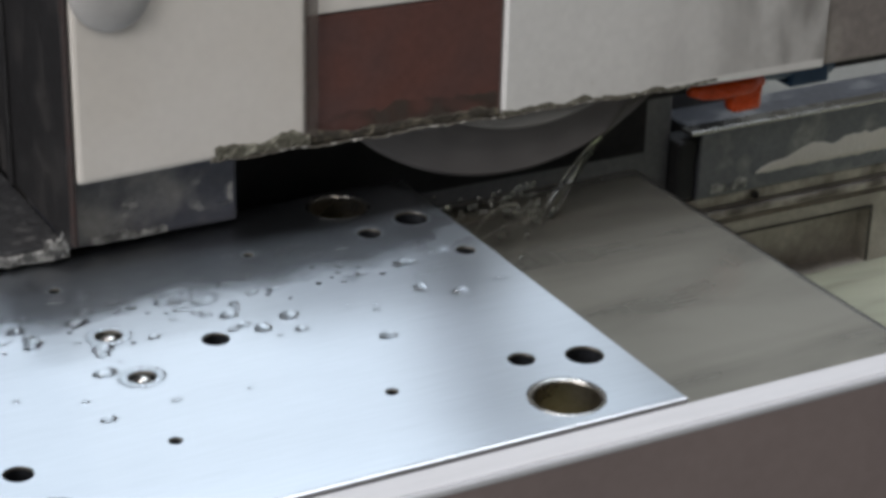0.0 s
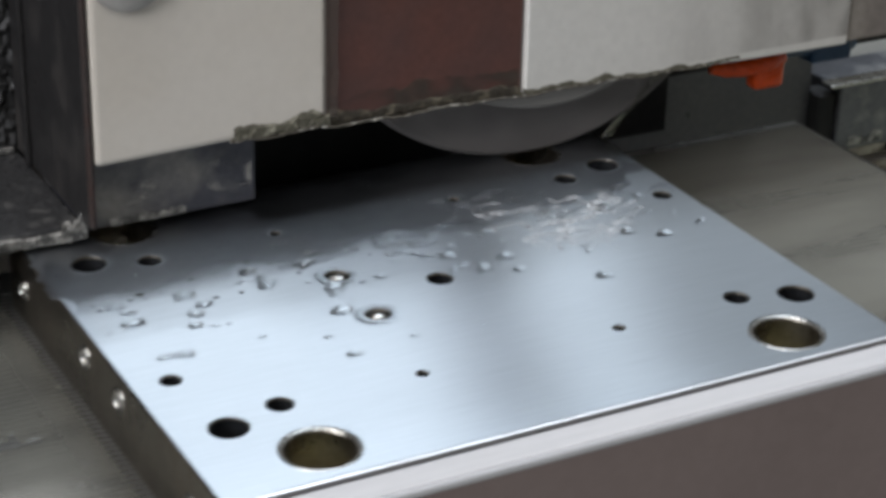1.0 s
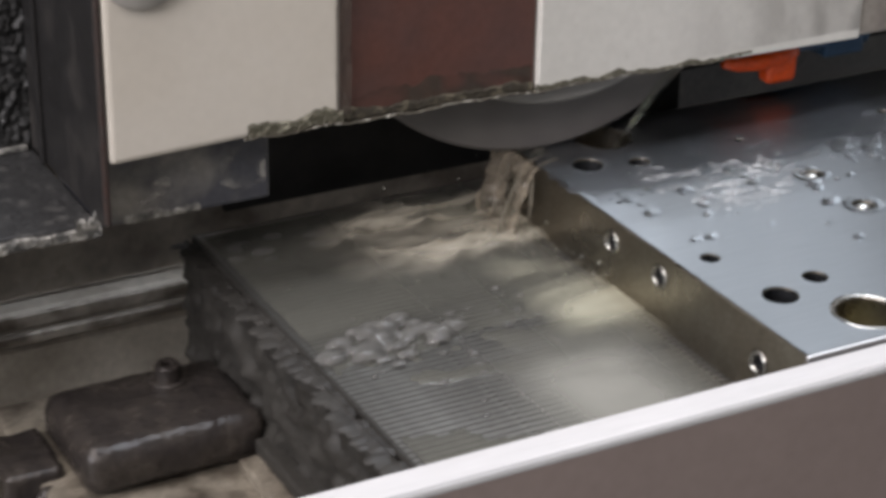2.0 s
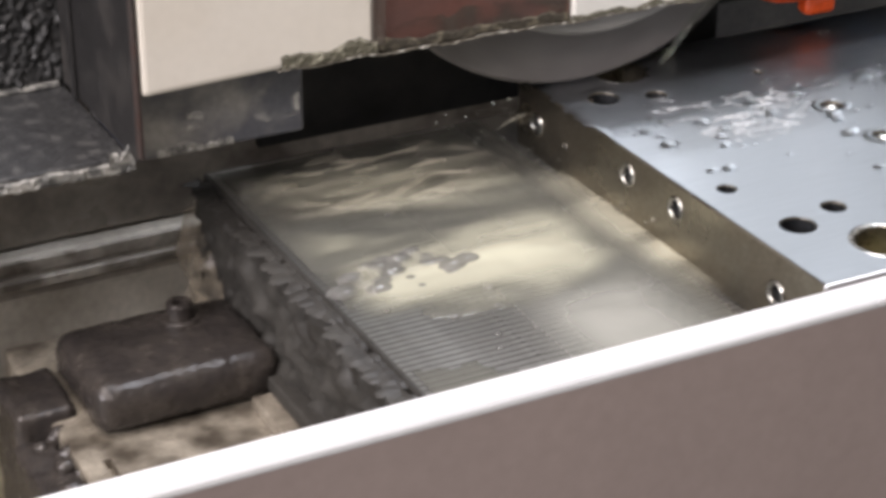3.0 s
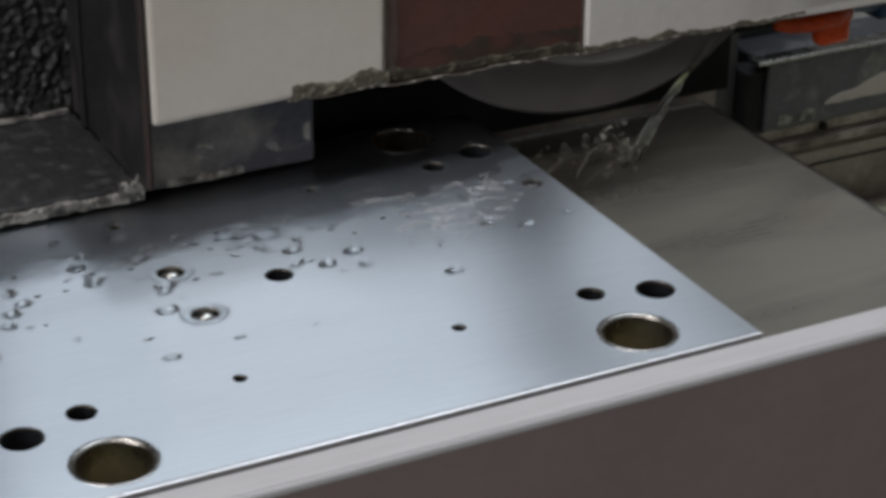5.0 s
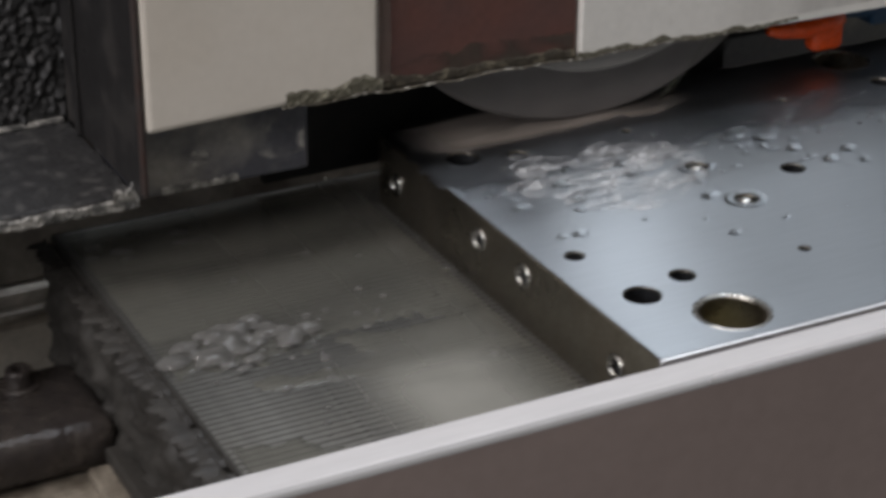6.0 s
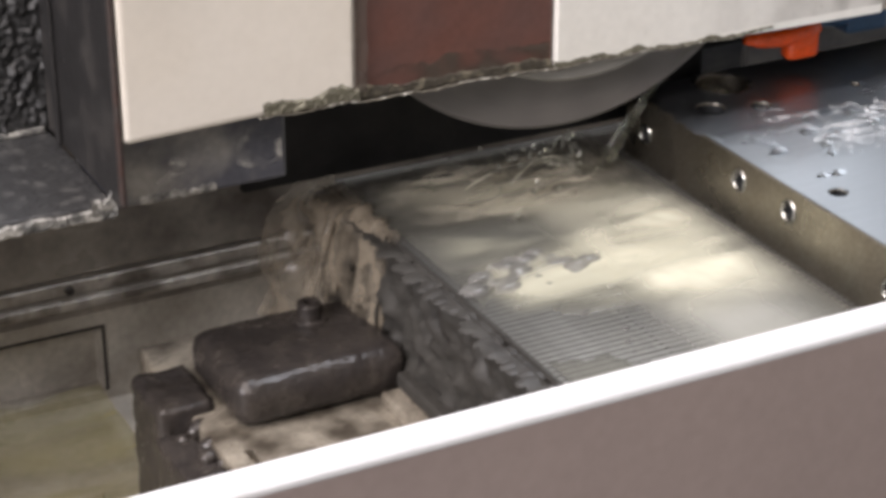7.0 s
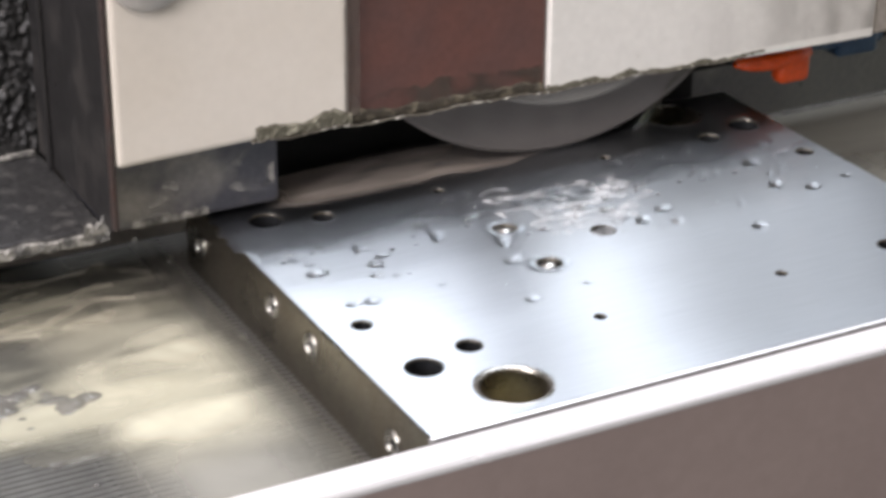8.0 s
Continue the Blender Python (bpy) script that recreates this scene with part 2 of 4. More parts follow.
DROP = water("clear_coolant", (0.96, 0.97, 0.97))
STREAM = water("falling_coolant", (0.92, 0.93, 0.86), 0.08)
SWELL = milky("turbid_coolant", (0.24, 0.215, 0.165), 0.35, 0.7, 22, 0.5, 3, 0.35)
SPRAY = milky("spattering_coolant", (0.70, 0.68, 0.58), 0.3, 0.7, 60, 0.6, 2)
MILK = milky("milky_coolant", (0.55, 0.53, 0.41), 0.40, 0.74, 7, 0.85, 3, 0.2, 0.1)
HAZE = milky("thin_milky_coolant", (0.12, 0.118, 0.102), 0.10, 0.62, 9, 0.72, 5, 0.03)
# Settled coolant; its pale colour stands in for the bright reflection there.
SETTLEDSHEEN = milky("settled_coolant_sheen", (0.28, 0.275, 0.245), 0.1, 0.6, 7, 0.8, 3, 0.42, 0.04)
MURK = milky("settled_grey_coolant", (0.20, 0.195, 0.168), 0.1, 0.6, 7, 0.92, 5, 0.04)
POOL = milky("green_coolant", (0.22, 0.185, 0.085), 0.1, 0.75, 9, 0.85, 4)
CURTAIN = milky("falling_murky_coolant", (0.23, 0.195, 0.15), 0.30, 0.66, 34, 0.85, 4)
CHIP = mat("worn_bright_edge", (0.42, 0.41, 0.38), 0.5, 0.4, scale=90, bump=0.8, fine=400, other=(0.10, 0.10, 0.095), edge=0.1)
SLUDGE = mat("grey_sludge", (0.09, 0.083, 0.058), 0.6, 0, scale=110, bump=1.0, fine=380, other=(0.30, 0.285, 0.22), thresh=0.60, edge=0.09)
BOSS = mat("boss_paint", (0.40, 0.385, 0.36), 0.45, 0, scale=20, bump=0.05, grain=0.1)
BED = mat("shadowed_casting", (0.27, 0.24, 0.205), 0.42, 0.1, scale=16, bump=0.4, fine=120, other=(0.085, 0.07, 0.058), thresh=0.54, edge=0.14, rvar=0.2)
RAIL = mat("worn_rail_steel", (0.46, 0.42, 0.37), 0.38, 0.35, scale=26, bump=0.25, fine=160, other=(0.13, 0.11, 0.09), thresh=0.53, edge=0.10)
FOAM = mat("grey_foam", (0.20, 0.195, 0.185), 0.06, 0, var=0.5, scale=90, bump=0.15, fine=240, alpha=0.6, ior=1.45, grain=0.2)
CREAMWASH = milky("creamy_coolant", (0.56, 0.535, 0.42), 0.26, 0.66, 9, 0.85, 3, 0.32, 0.08)
SURGEMAT = milky("surging_beige_coolant", (0.58, 0.535, 0.44), 0.32, 0.68, 20, 0.8, 4, 0.34, 0.15)
STRAND = milky("murky_coolant_strand", (0.30, 0.27, 0.215), 0.30, 0.75, 60, 0.5, 3)
DRIED = milky("dried_pale_stain", (0.40, 0.39, 0.365), 0.50, 0.72, 75, 0.75, 5)
GRIMEFILM = milky("grime_film", (0.075, 0.062, 0.05), 0.36, 0.64, 42, 0.8, 5)
SPECK = mat("specked_rusty_edge", (0.10, 0.088, 0.068), 0.6, 0.1, scale=160, bump=0.8, fine=420, other=(0.48, 0.46, 0.41), thresh=0.62, edge=0.07)
SHEETMAT = milky("beige_coolant_sheet", (0.38, 0.335, 0.30), 0.15, 0.55, 14, 0.88, 3, 0.22, 0.08)
RIPPLE = milky("rippled_coolant", (0.60, 0.61, 0.62), 0.36, 0.72, 60, 0.6, 4, 0.0, 0.9)
SLATE = mat("dark_slate_steel", (0.085, 0.085, 0.088), 0.42, 0.2, scale=18, bump=0.2, fine=160, other=(0.15, 0.145, 0.135), thresh=0.62, edge=0.1)
ENDCAP = mat("grimy_grey_casting", (0.21, 0.185, 0.165), 0.5, 0, scale=16, bump=0.3, fine=140, other=(0.34, 0.31, 0.27), thresh=0.56, edge=0.12)
GAPS = mat("dark_pole_gap", (0.06, 0.058, 0.054), 0.4, 0.3, scale=30, bump=0.2)
INNER = mat("black_shade_and_rubber", (0.012, 0.012, 0.012), 0.7, 0, scale=20, bump=0.2)
LUMP = mat("dark_wet_iron", (0.036, 0.031, 0.029), 0.2, 0.15, scale=60, bump=0.7, fine=170, other=(0.065, 0.055, 0.047), thresh=0.62, edge=0.2, rvar=0.12)
REDEDGE = mat("red_brown_edge", (0.045, 0.024, 0.020), 0.6, 0, scale=80, bump=0.4, other=(0.03, 0.028, 0.026))
STEELB = mat("bright_bolt_steel", (0.5, 0.49, 0.46), 0.25, 1.0, scale=60, bump=0.1)
PALEPOOL = milky("pale_green_coolant", (0.50, 0.50, 0.38), 0.0, 0.5, 8, 0.95, 3)
PALE = mat("pale_sheet", (0.27, 0.262, 0.235), 0.6, 0.1, scale=8, bump=0.1, other=(0.21, 0.20, 0.175))


def end_film(name, colour, x0, x1, most):
    """A brown film that grows denser toward the panel's end, in spots and runs."""
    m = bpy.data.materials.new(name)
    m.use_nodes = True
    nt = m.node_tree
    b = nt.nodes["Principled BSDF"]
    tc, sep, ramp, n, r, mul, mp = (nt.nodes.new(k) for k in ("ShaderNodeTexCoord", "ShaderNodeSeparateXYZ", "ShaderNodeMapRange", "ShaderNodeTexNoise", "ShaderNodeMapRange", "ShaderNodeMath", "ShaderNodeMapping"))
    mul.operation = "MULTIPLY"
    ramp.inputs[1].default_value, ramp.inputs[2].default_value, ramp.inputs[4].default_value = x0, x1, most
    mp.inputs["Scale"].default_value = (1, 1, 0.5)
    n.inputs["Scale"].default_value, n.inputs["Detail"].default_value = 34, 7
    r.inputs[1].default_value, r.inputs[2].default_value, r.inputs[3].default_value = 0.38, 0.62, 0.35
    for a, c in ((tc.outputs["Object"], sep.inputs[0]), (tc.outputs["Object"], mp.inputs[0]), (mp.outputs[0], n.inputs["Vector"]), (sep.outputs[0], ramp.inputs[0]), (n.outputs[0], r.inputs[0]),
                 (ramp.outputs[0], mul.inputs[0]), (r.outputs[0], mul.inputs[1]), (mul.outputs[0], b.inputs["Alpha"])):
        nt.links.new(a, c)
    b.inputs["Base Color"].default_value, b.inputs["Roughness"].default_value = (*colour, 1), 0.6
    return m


ENDFILM = end_film("brown_end_film", (0.10, 0.085, 0.07), 0.40, 0.62, 0.6)


def room():
    for name, b, m in (("floor", (-4, 4, -4, 4, -1.1, -1.0), FLOOR), ("ceiling", (-4, 4, -4, 4, 2.9, 3.0), CEIL), ("wall_north", (-4, 4, 4, 4.1, -1, 2.9), WALL),
                       ("wall_south", (-4, 4, -4.1, -4, -1, 2.9), WALL), ("wall_west", (-4.1, -4, -4, 4, -1, 2.9), WALL), ("wall_east", (4, 4.1, -4, 4, -1, 2.9), WALL)):
        tagged(part(name, box(*b), m), "plain workshop " + name.split("_")[0] + " in worn grey paint", name.split("_")[0], kind="structure")


room()


def rock(p, scale, seed=0.0, octaves=3):
    return noise.fractal(Vector((p[0] * scale + seed, p[1] * scale - seed, p[2] * scale)), 0.9, 2.0, octaves)


def crust(x0, x1, zfun, hfun, y, depth, nx, nz, seed):
    """A flaky band on an upright face: jagged upper edge, lumpy skin."""
    bm = bmesh.new()
    grid = []
    for i in range(nx + 1):
        x = x0 + (x1 - x0) * i / nx
        col = []
        h = max(0.0015, hfun(x))
        for j in range(nz + 1):
            v = j / nz
            z = zfun(x) + h * v
            d = depth * (0.35 + 0.65 * abs(rock((x, z, 0), 120, seed, 2))) * (1 if 0 < j < nz else 0.0)
            col.append(bm.verts.new((x, y - d, z + 0.0010 * rock((x, 0, z), 160, seed, 2))))
        grid.append(col)
    for a, b in zip(grid, grid[1:]):
        for j in range(nz):
            bm.faces.new((a[j], b[j], b[j + 1], a[j + 1]))
    low = [bm.verts.new((c[0].co.x, y + 0.008, c[0].co.z)) for c in grid]
    for k in range(nx):
        bm.faces.new((low[k], low[k + 1], grid[k + 1][0], grid[k][0]))
    return bm


def puddle(x0, x1, y0, y1, z, h, nx, ny, seed, cover=0.25, wave=60, gaps=(), ragged=0.0):
    """A shallow pool with an uneven outline and a rippled top, sunk at its rim into what it lies on."""
    bm = bmesh.new()
    g, m = [], []
    for i in range(nx + 1):
        row, mr = [], []
        for j in range(ny + 1):
            u, v = 2 * i / nx - 1, 2 * j / ny - 1
            x, y = x0 + (x1 - x0) * i / nx, y0 + (y1 - y0) * j / ny
            k = 1 - max(abs(u), abs(v)) ** 3 - cover + 0.5 * rock((x, y, 0), 14, seed)
            if any((x - a) ** 2 + (y - b) ** 2 < (q + 0.002 + ragged * rock((x * 0.3, y, 0), 60, 2)) ** 2 for a, b, q in gaps):
                k = -1
            top = z + h * min(1, max(0, k * 3)) * (0.82 + 0.18 * rock((x, y, 0), wave, seed + 3)) if k > 0 else z - 0.0006
            row.append(bm.verts.new((x, y, top)))
            mr.append(k)
        g.append(row)
        m.append(mr)
    for i in range(nx):
        for j in range(ny):
            if max(m[i][j], m[i + 1][j], m[i][j + 1], m[i + 1][j + 1]) > 0:
                bm.faces.new((g[i][j], g[i + 1][j], g[i + 1][j + 1], g[i][j + 1]))
    bmesh.ops.delete(bm, geom=[v for v in bm.verts if not v.link_faces], context="VERTS")
    return bm


def tube(points, radii, seg=10, bm=None):
    out = bm or bmesh.new()
    rings = []
    for k, p in enumerate(points):
        p = Vector(p)
        d = (Vector(points[min(k + 1, len(points) - 1)]) - Vector(points[max(k - 1, 0)])).normalized()
        q = d.to_track_quat("Z", "Y")
        rings.append([out.verts.new(p + q @ Vector((radii[k] * math.cos(6.28319 * a / seg), radii[k] * math.sin(6.28319 * a / seg), 0))) for a in range(seg)])
    for a, b in zip(rings, rings[1:]):
        for k in range(seg):
            out.faces.new((a[k], a[(k + 1) % seg], b[(k + 1) % seg], b[k]))
    out.faces.new(rings[0][::-1])
    out.faces.new(rings[-1])
    return out


def drop(bm, x, y, z, rx, ry, h, seg=12):
    """A bead of liquid resting on a level face."""
    top = bm.verts.new((x, y, z + h))
    rings = []
    for f, k in ((0.35, 0.93), (0.7, 0.68), (0.93, 0.32), (1.0, -0.05)):
        rings.append([bm.verts.new((x + rx * f * math.cos(6.28319 * a / seg), y + ry * f * math.sin(6.28319 * a / seg), z + h * k)) for a in range(seg)])
    for a in range(seg):
        bm.faces.new((top, rings[0][a], rings[0][(a + 1) % seg]))
        for p, q in zip(rings, rings[1:]):
            bm.faces.new((p[a], q[a], q[(a + 1) % seg], p[(a + 1) % seg]))
    bm.faces.new(rings[-1][::-1])


def rough_face(x0, x1, z0, z1, y, nx, nz, amp):
    bm = bmesh.new()
    g = []
    for i in range(nx + 1):
        g.append([])
        for j in range(nz + 1):
            x, z = x0 + (x1 - x0) * i / nx, z0 + (z1 - z0) * j / nz
            r = abs(rock((x, 0, z * 0.8), 85, 3, 3)) + 0.4 * rock((x, 1, z), 220, 8, 2)
            g[i].append(bm.verts.new((x, y - amp * r, z)))
    for i in range(nx):
        for j in range(nz):
            bm.faces.new((g[i][j], g[i + 1][j], g[i + 1][j + 1], g[i][j + 1]))
    return bm


# ---- the grinding head: stands still ----
GY, GZ = 0.284, 0.0675


def lower_edge(x):
    return GZ - 0.0015 - 0.004 * min(1, max(0, (x - 0.05) / 0.4)) + 0.0012 * math.sin(x * 90) * math.sin(x * 37)


def wheel_guard():
    g = thing("wheel_guard", "cream and brown painted wheel guard with flaking rusty lower edge", "machine guard", (0.3, GY, GZ))

    def p(name, bm, m, label="", smooth=False):
        ob = part(name, bm, m, None, label, smooth)
        ob.parent = g
        ob.matrix_parent_inverse = Matrix.Translation((-0.3, -GY, -GZ))
        return ob
    left = box(-0.0275, 0.1385, GY, GY + 0.014, GZ, 0.216, 0.0045, 3)
    for v in left.verts:
        if v.co.z < 0.1:
            v.co.z -= 0.0045 * max(0, (0.10 - v.co.x) / 0.1275)
    p("left_panel", left, CREAM, "cream painted sheet panel")
    p("middle_panel", box(0.1392, 0.2928, GY + 0.004, GY + 0.014, GZ - 0.004, 0.156, 0.003, 3), BROWN, "chocolate brown painted panel")
    p("upper_panel", box(0.1392, 0.2928, GY + 0.003, GY + 0.014, 0.157, 0.216, 0.002), CREAM)
    right = box(0.2935, 0.583, GY, GY + 0.014, GZ - 0.005, 0.216, 0.0016, 2)
    for v in right.verts:
        if v.co.z < 0.1:
            v.co.z -= 0.004 * (v.co.x - 0.2935) / 0.29
    p("right_panel", right, CREAMDIRT, "cream painted sheet panel")
    p("panel_end_film", rough_face(0.38, 0.5815, GZ - 0.001, 0.2155, GY - 0.0004, 60, 40, 0.0002), ENDFILM, "brown film, denser toward the panel's end")
    p("end_casting", box(0.584, 0.95, GY + 0.003, GY + 0.017, GZ - 0.009, 0.216, 0.003), ENDCAP, "grimy grey-brown end casting")
    p("grime_seam", rough_face(0.1345, 0.1455, GZ + 0.004, 0.2155, GY - 0.0006, 10, 120, 0.0012), GRIME, "dark grime along the panel seam")
    p("side_panel", box(-0.0308, -0.0280, GY + 0.0085, 0.447, 0.0165, 0.216, 0.001), SIDE, "dark steel side of the guard")
    p("side_rib", box(-0.0345, -0.0303, 0.412, 0.420, 0.0165, 0.216, 0.0015), SIDE)
    p("corner_strip", box(-0.0312, -0.0278, GY + 0.001, GY + 0.008, 0.02, 0.216, 0.001), REDEDGE, "rusty red-brown corner strip")
    p("top_panel", box(-0.0275, 0.95, GY, 0.449, 0.2165, 0.224, 0.002), CREAM)
    # Added black sheets stand in for the deep shade behind the wheel.
    p("shade_sheet", box(-0.0175, 0.95, 0.40, 0.41, 0.005, 0.216), INNER, "added black sheet standing in for shade inside the guard")
    p("shade_backdrop", box(0.0985, 0.50, 0.4015, 0.4085, -0.042, 0.0048), INNER, "added black backdrop standing in for shade behind the wheel")
    p("grime_band", crust(0.1398, 0.2900, lower_edge, lambda x: 0.019 + 0.006 * rock((x, 0, 0), 35, 8, 3), GY + 0.0039, 0.0004, 160, 6, 9), GRIMEFILM, "grey grime over the brown paint")
    p("round_boss", lathe([(0.027, 0), (0.027, 0.004), (0.024, 0.0075), (0.012, 0.0095), (0.0, 0.010)], Matrix.Translation((0.000, GY, 0.194)) @ pose(0, 0, 0, 90, 0, 0), 40, close=False), BOSS, "round grey boss", True)

    def rust_h(x):
        a = 0.0105 + 0.005 * rock((x, 0, 0), 45, 4, 2) + 0.0018 * rock((x, 0, 0), 120, 9, 2)
        if x < 0.139:
            a *= 0.80 + 0.25 * (x - 0.069) / 0.07
        elif x < 0.291:
            a = 0.0065 + 0.003 * rock((x, 0, 0), 50, 4, 2) + 0.004 * max(0, 1 - (x - 0.139) / 0.03)
        else:
            a = 0.0045 + 0.0035 * rock((x, 0, 0), 60, 4, 2) - 0.003 * (x - 0.291) / 0.17
        return a
    p("rust_crust", crust(0.069, 0.1390, lower_edge, rust_h, GY - 0.0003, 0.0022, 120, 7, 2), SLUDGE, "flaking grey-brown rust crust")
    p("rust_crust", crust(0.1393, 0.2908, lower_edge, rust_h, GY + 0.0037, 0.0016, 260, 7, 5), RUST, "flaking dark rust crust")
    p("rust_crust", crust(0.2912, 0.48, lower_edge, rust_h, GY - 0.0003, 0.0016, 260, 5, 7), SLUDGE, "flaking grey-brown rust crust")
    p("bare_edge", crust(0.067, 0.47, lambda x: lower_edge(x) - 0.001, lambda x: 0.0012 + 0.0014 * rock((x, 0, 0), 90, 1, 2), GY - 0.0010, 0.0012, 420, 3, 11), SPECK, "chipped rusty lower edge with bright specks")
    return g


wheel_guard()


def grinding_wheel():
    w = thing("grinding_wheel", "grey abrasive grinding wheel turning under the guard", "grinding wheel", (0.322, 0.340, 0.1955))
    m = pose(0, 0, 0, 90, 0, 0)
    R = 0.195
    part("abrasive_ring", lathe([(0.09, -0.0225), (R - 0.003, -0.0225), (R, -0.0195), (R, 0.0195), (R - 0.003, 0.0225), (0.09, 0.0225)], m, 128), WHEEL, w)
    part("hub", lathe([(0.02, 0.0226), (0.149, 0.0226), (0.149, 0.046), (0.146, 0.0495), (0.02, 0.0500)], m, 96), HUB, w, "pale flange disc")
    return w


WHEEL_OB = grinding_wheel()


def left_structure():
    c = thing("machine_column", "black cast machine column with rough crinkled paint", "machine column")
    part("rough_wall", rough_face(-0.32, -0.0305, 0.0, 0.30, 0.450, 190, 190, 0.006), ROUGH, c, "crinkled black painted face", True)
    part("column_body", box(-1.2, -0.0235, 0.4515, 0.60, -0.05, 0.9), BLACK, c)
    part("ledge", box(-1.2, -0.0300, 0.309, 0.449, 0.004, 0.0145, 0.002), BLACK, c, "black ledge plate")
    part("ledge_lip", box(-1.2, -0.034, 0.4435, 0.4495, 0.0148, 0.019, 0.0015), CHIP, c)
    part("ledge_edge", crust(-0.40, -0.029, lambda x: 0.0035 + 0.001 * rock((x, 0, 0), 90, 2), lambda x: 0.0085 + 0.0030 * rock((x, 0, 0), 40, 6, 2), 0.3088, 0.0026, 330, 5, 3), CHIP, c, "chipped ledge edge with pale sludge")
    part("sludge_lump", crust(-0.046, -0.0285, lambda x: 0.0035, lambda x: 0.016 + 0.006 * rock((x, 0, 0), 200, 3), 0.3075, 0.004, 30, 8, 13), CHIP, c)
    b = thing("slate_block", "dark slate steel block with pale splash stains", "machine block")
    part("block_body", box(-0.0285, 0.098, 0.314, 0.399, 0.0055, 0.066, 0.003), BLOCK, b)
    part("sludge_crust", crust(-0.010, 0.045, lambda x: 0.0060 + 0.001 * rock((x, 0, 0), 80, 2), lambda x: 0.006 + 0.004 * rock((x, 0, 0), 110, 5), 0.3138, 0.002, 60, 5, 4), CHIP, b, "pale dried sludge")
    part("dried_stain", crust(-0.024, 0.024, lambda x: 0.009, lambda x: 0.040 * math.exp(-((x - 0.006) / 0.016) ** 2) + 0.010 + 0.008 * rock((x, 0, 0), 120, 3, 2), 0.3136, 0.0006, 60, 24, 8), DRIED, b, "pale dried coolant stain")
    part("dried_stain", crust(0.060, 0.094, lambda x: 0.012, lambda x: 0.030 + 0.012 * rock((x, 0, 0), 90, 7, 2), 0.3136, 0.0005, 50, 20, 15), DRIED, b, "pale dried coolant stain")
    f = thing("machine_bed", "dark cast machine bed behind the table", "machine bed")
    part("bed_base", box(-0.85, 1.15, -0.070, 0.95, -1.0, -0.3425, 0.01), BED, f)
    part("bed_face", box(-1.6, 0.632, 0.600, 0.72, -0.183, 0.45, 0.004), BED, f)
    part("bed_arm", box(0.6325, 0.80, 0.668, 0.72, -0.30, 0.45, 0.004), SLATE, f, "dark slate bed end")


left_structure()


def coolant_valve():
    v = thing("coolant_valve", "orange plastic valve lever on a blue-grey coolant pipe", "coolant valve", (-0.003, 0, 0.006))
    lever = tube([(0.492, 0.330, 0.031), (0.505, 0.329, 0.029), (0.525, 0.328, 0.028), (0.545, 0.328, 0.029), (0.560, 0.329, 0.032)], [0.004, 0.0065, 0.0075, 0.008, 0.006], 12)
    box(0.531, 0.560, 0.322, 0.338, 0.008, 0.036, 0.005, 3, lever)
    part("lever", lever, ORANGE, v, "bright orange lever", True)
    pipe = tube([(0.562, 0.345, 0.034), (0.60, 0.350, 0.030), (0.645, 0.352, 0.028)], [0.009, 0.0105, 0.0105], 14)
    box(0.600, 0.640, 0.340, 0.364, 0.014, 0.045, 0.003, 2, pipe)
    part("pipe", pipe, BLUE, v, "blue-grey pipe end")
    part("nozzle", tube([(0.50, 0.335, 0.062), (0.475, 0.328, 0.056), (0.455, 0.322, 0.048)], [0.008, 0.007, 0.005], 12), BLACK, v)


coolant_valve()


def coolant_stream():
    w = thing("coolant_stream", "thin clear coolant stream pouring from the nozzle", "coolant stream", (0.447, 0.314, 0.052))
    rnd = random.Random(5)
    for k in range(4):
        pts, rad = [], []
        ox, oy = rnd.uniform(-.004, .004), rnd.uniform(-.005, .005)
        for i in range(15):
            u = i / 14
            pts.append((-0.078 * u - 0.016 * u * (1 - u) + ox * (1 + 2 * u) + 0.002 * math.sin(9 * u + k), 0.016 * u + oy * (1 + u), -0.106 * u * (0.55 + 0.45 * u) + 0.001 * math.sin(13 * u + 2 * k)))
            rad.append((0.0022 - 0.0008 * u) * (0.8 + 0.4 * math.sin(5 * u + 3 * k) ** 2))
        part("strand", tube(pts, rad, 8), STREAM, w, "", True)
    return w


STREAM_OB = coolant_stream()


def coolant_wash():
    w = tagged(part("coolant_wash", puddle(-0.115, 0.105, 0.07, 0.39, -0.0544, 0.004, 60, 80, 21, 0.10, 45), MILK, None, "", True), "milky coolant washing over the chuck under the wheel", "coolant", kind="stuff")
    return w


WASH = coolant_wash()


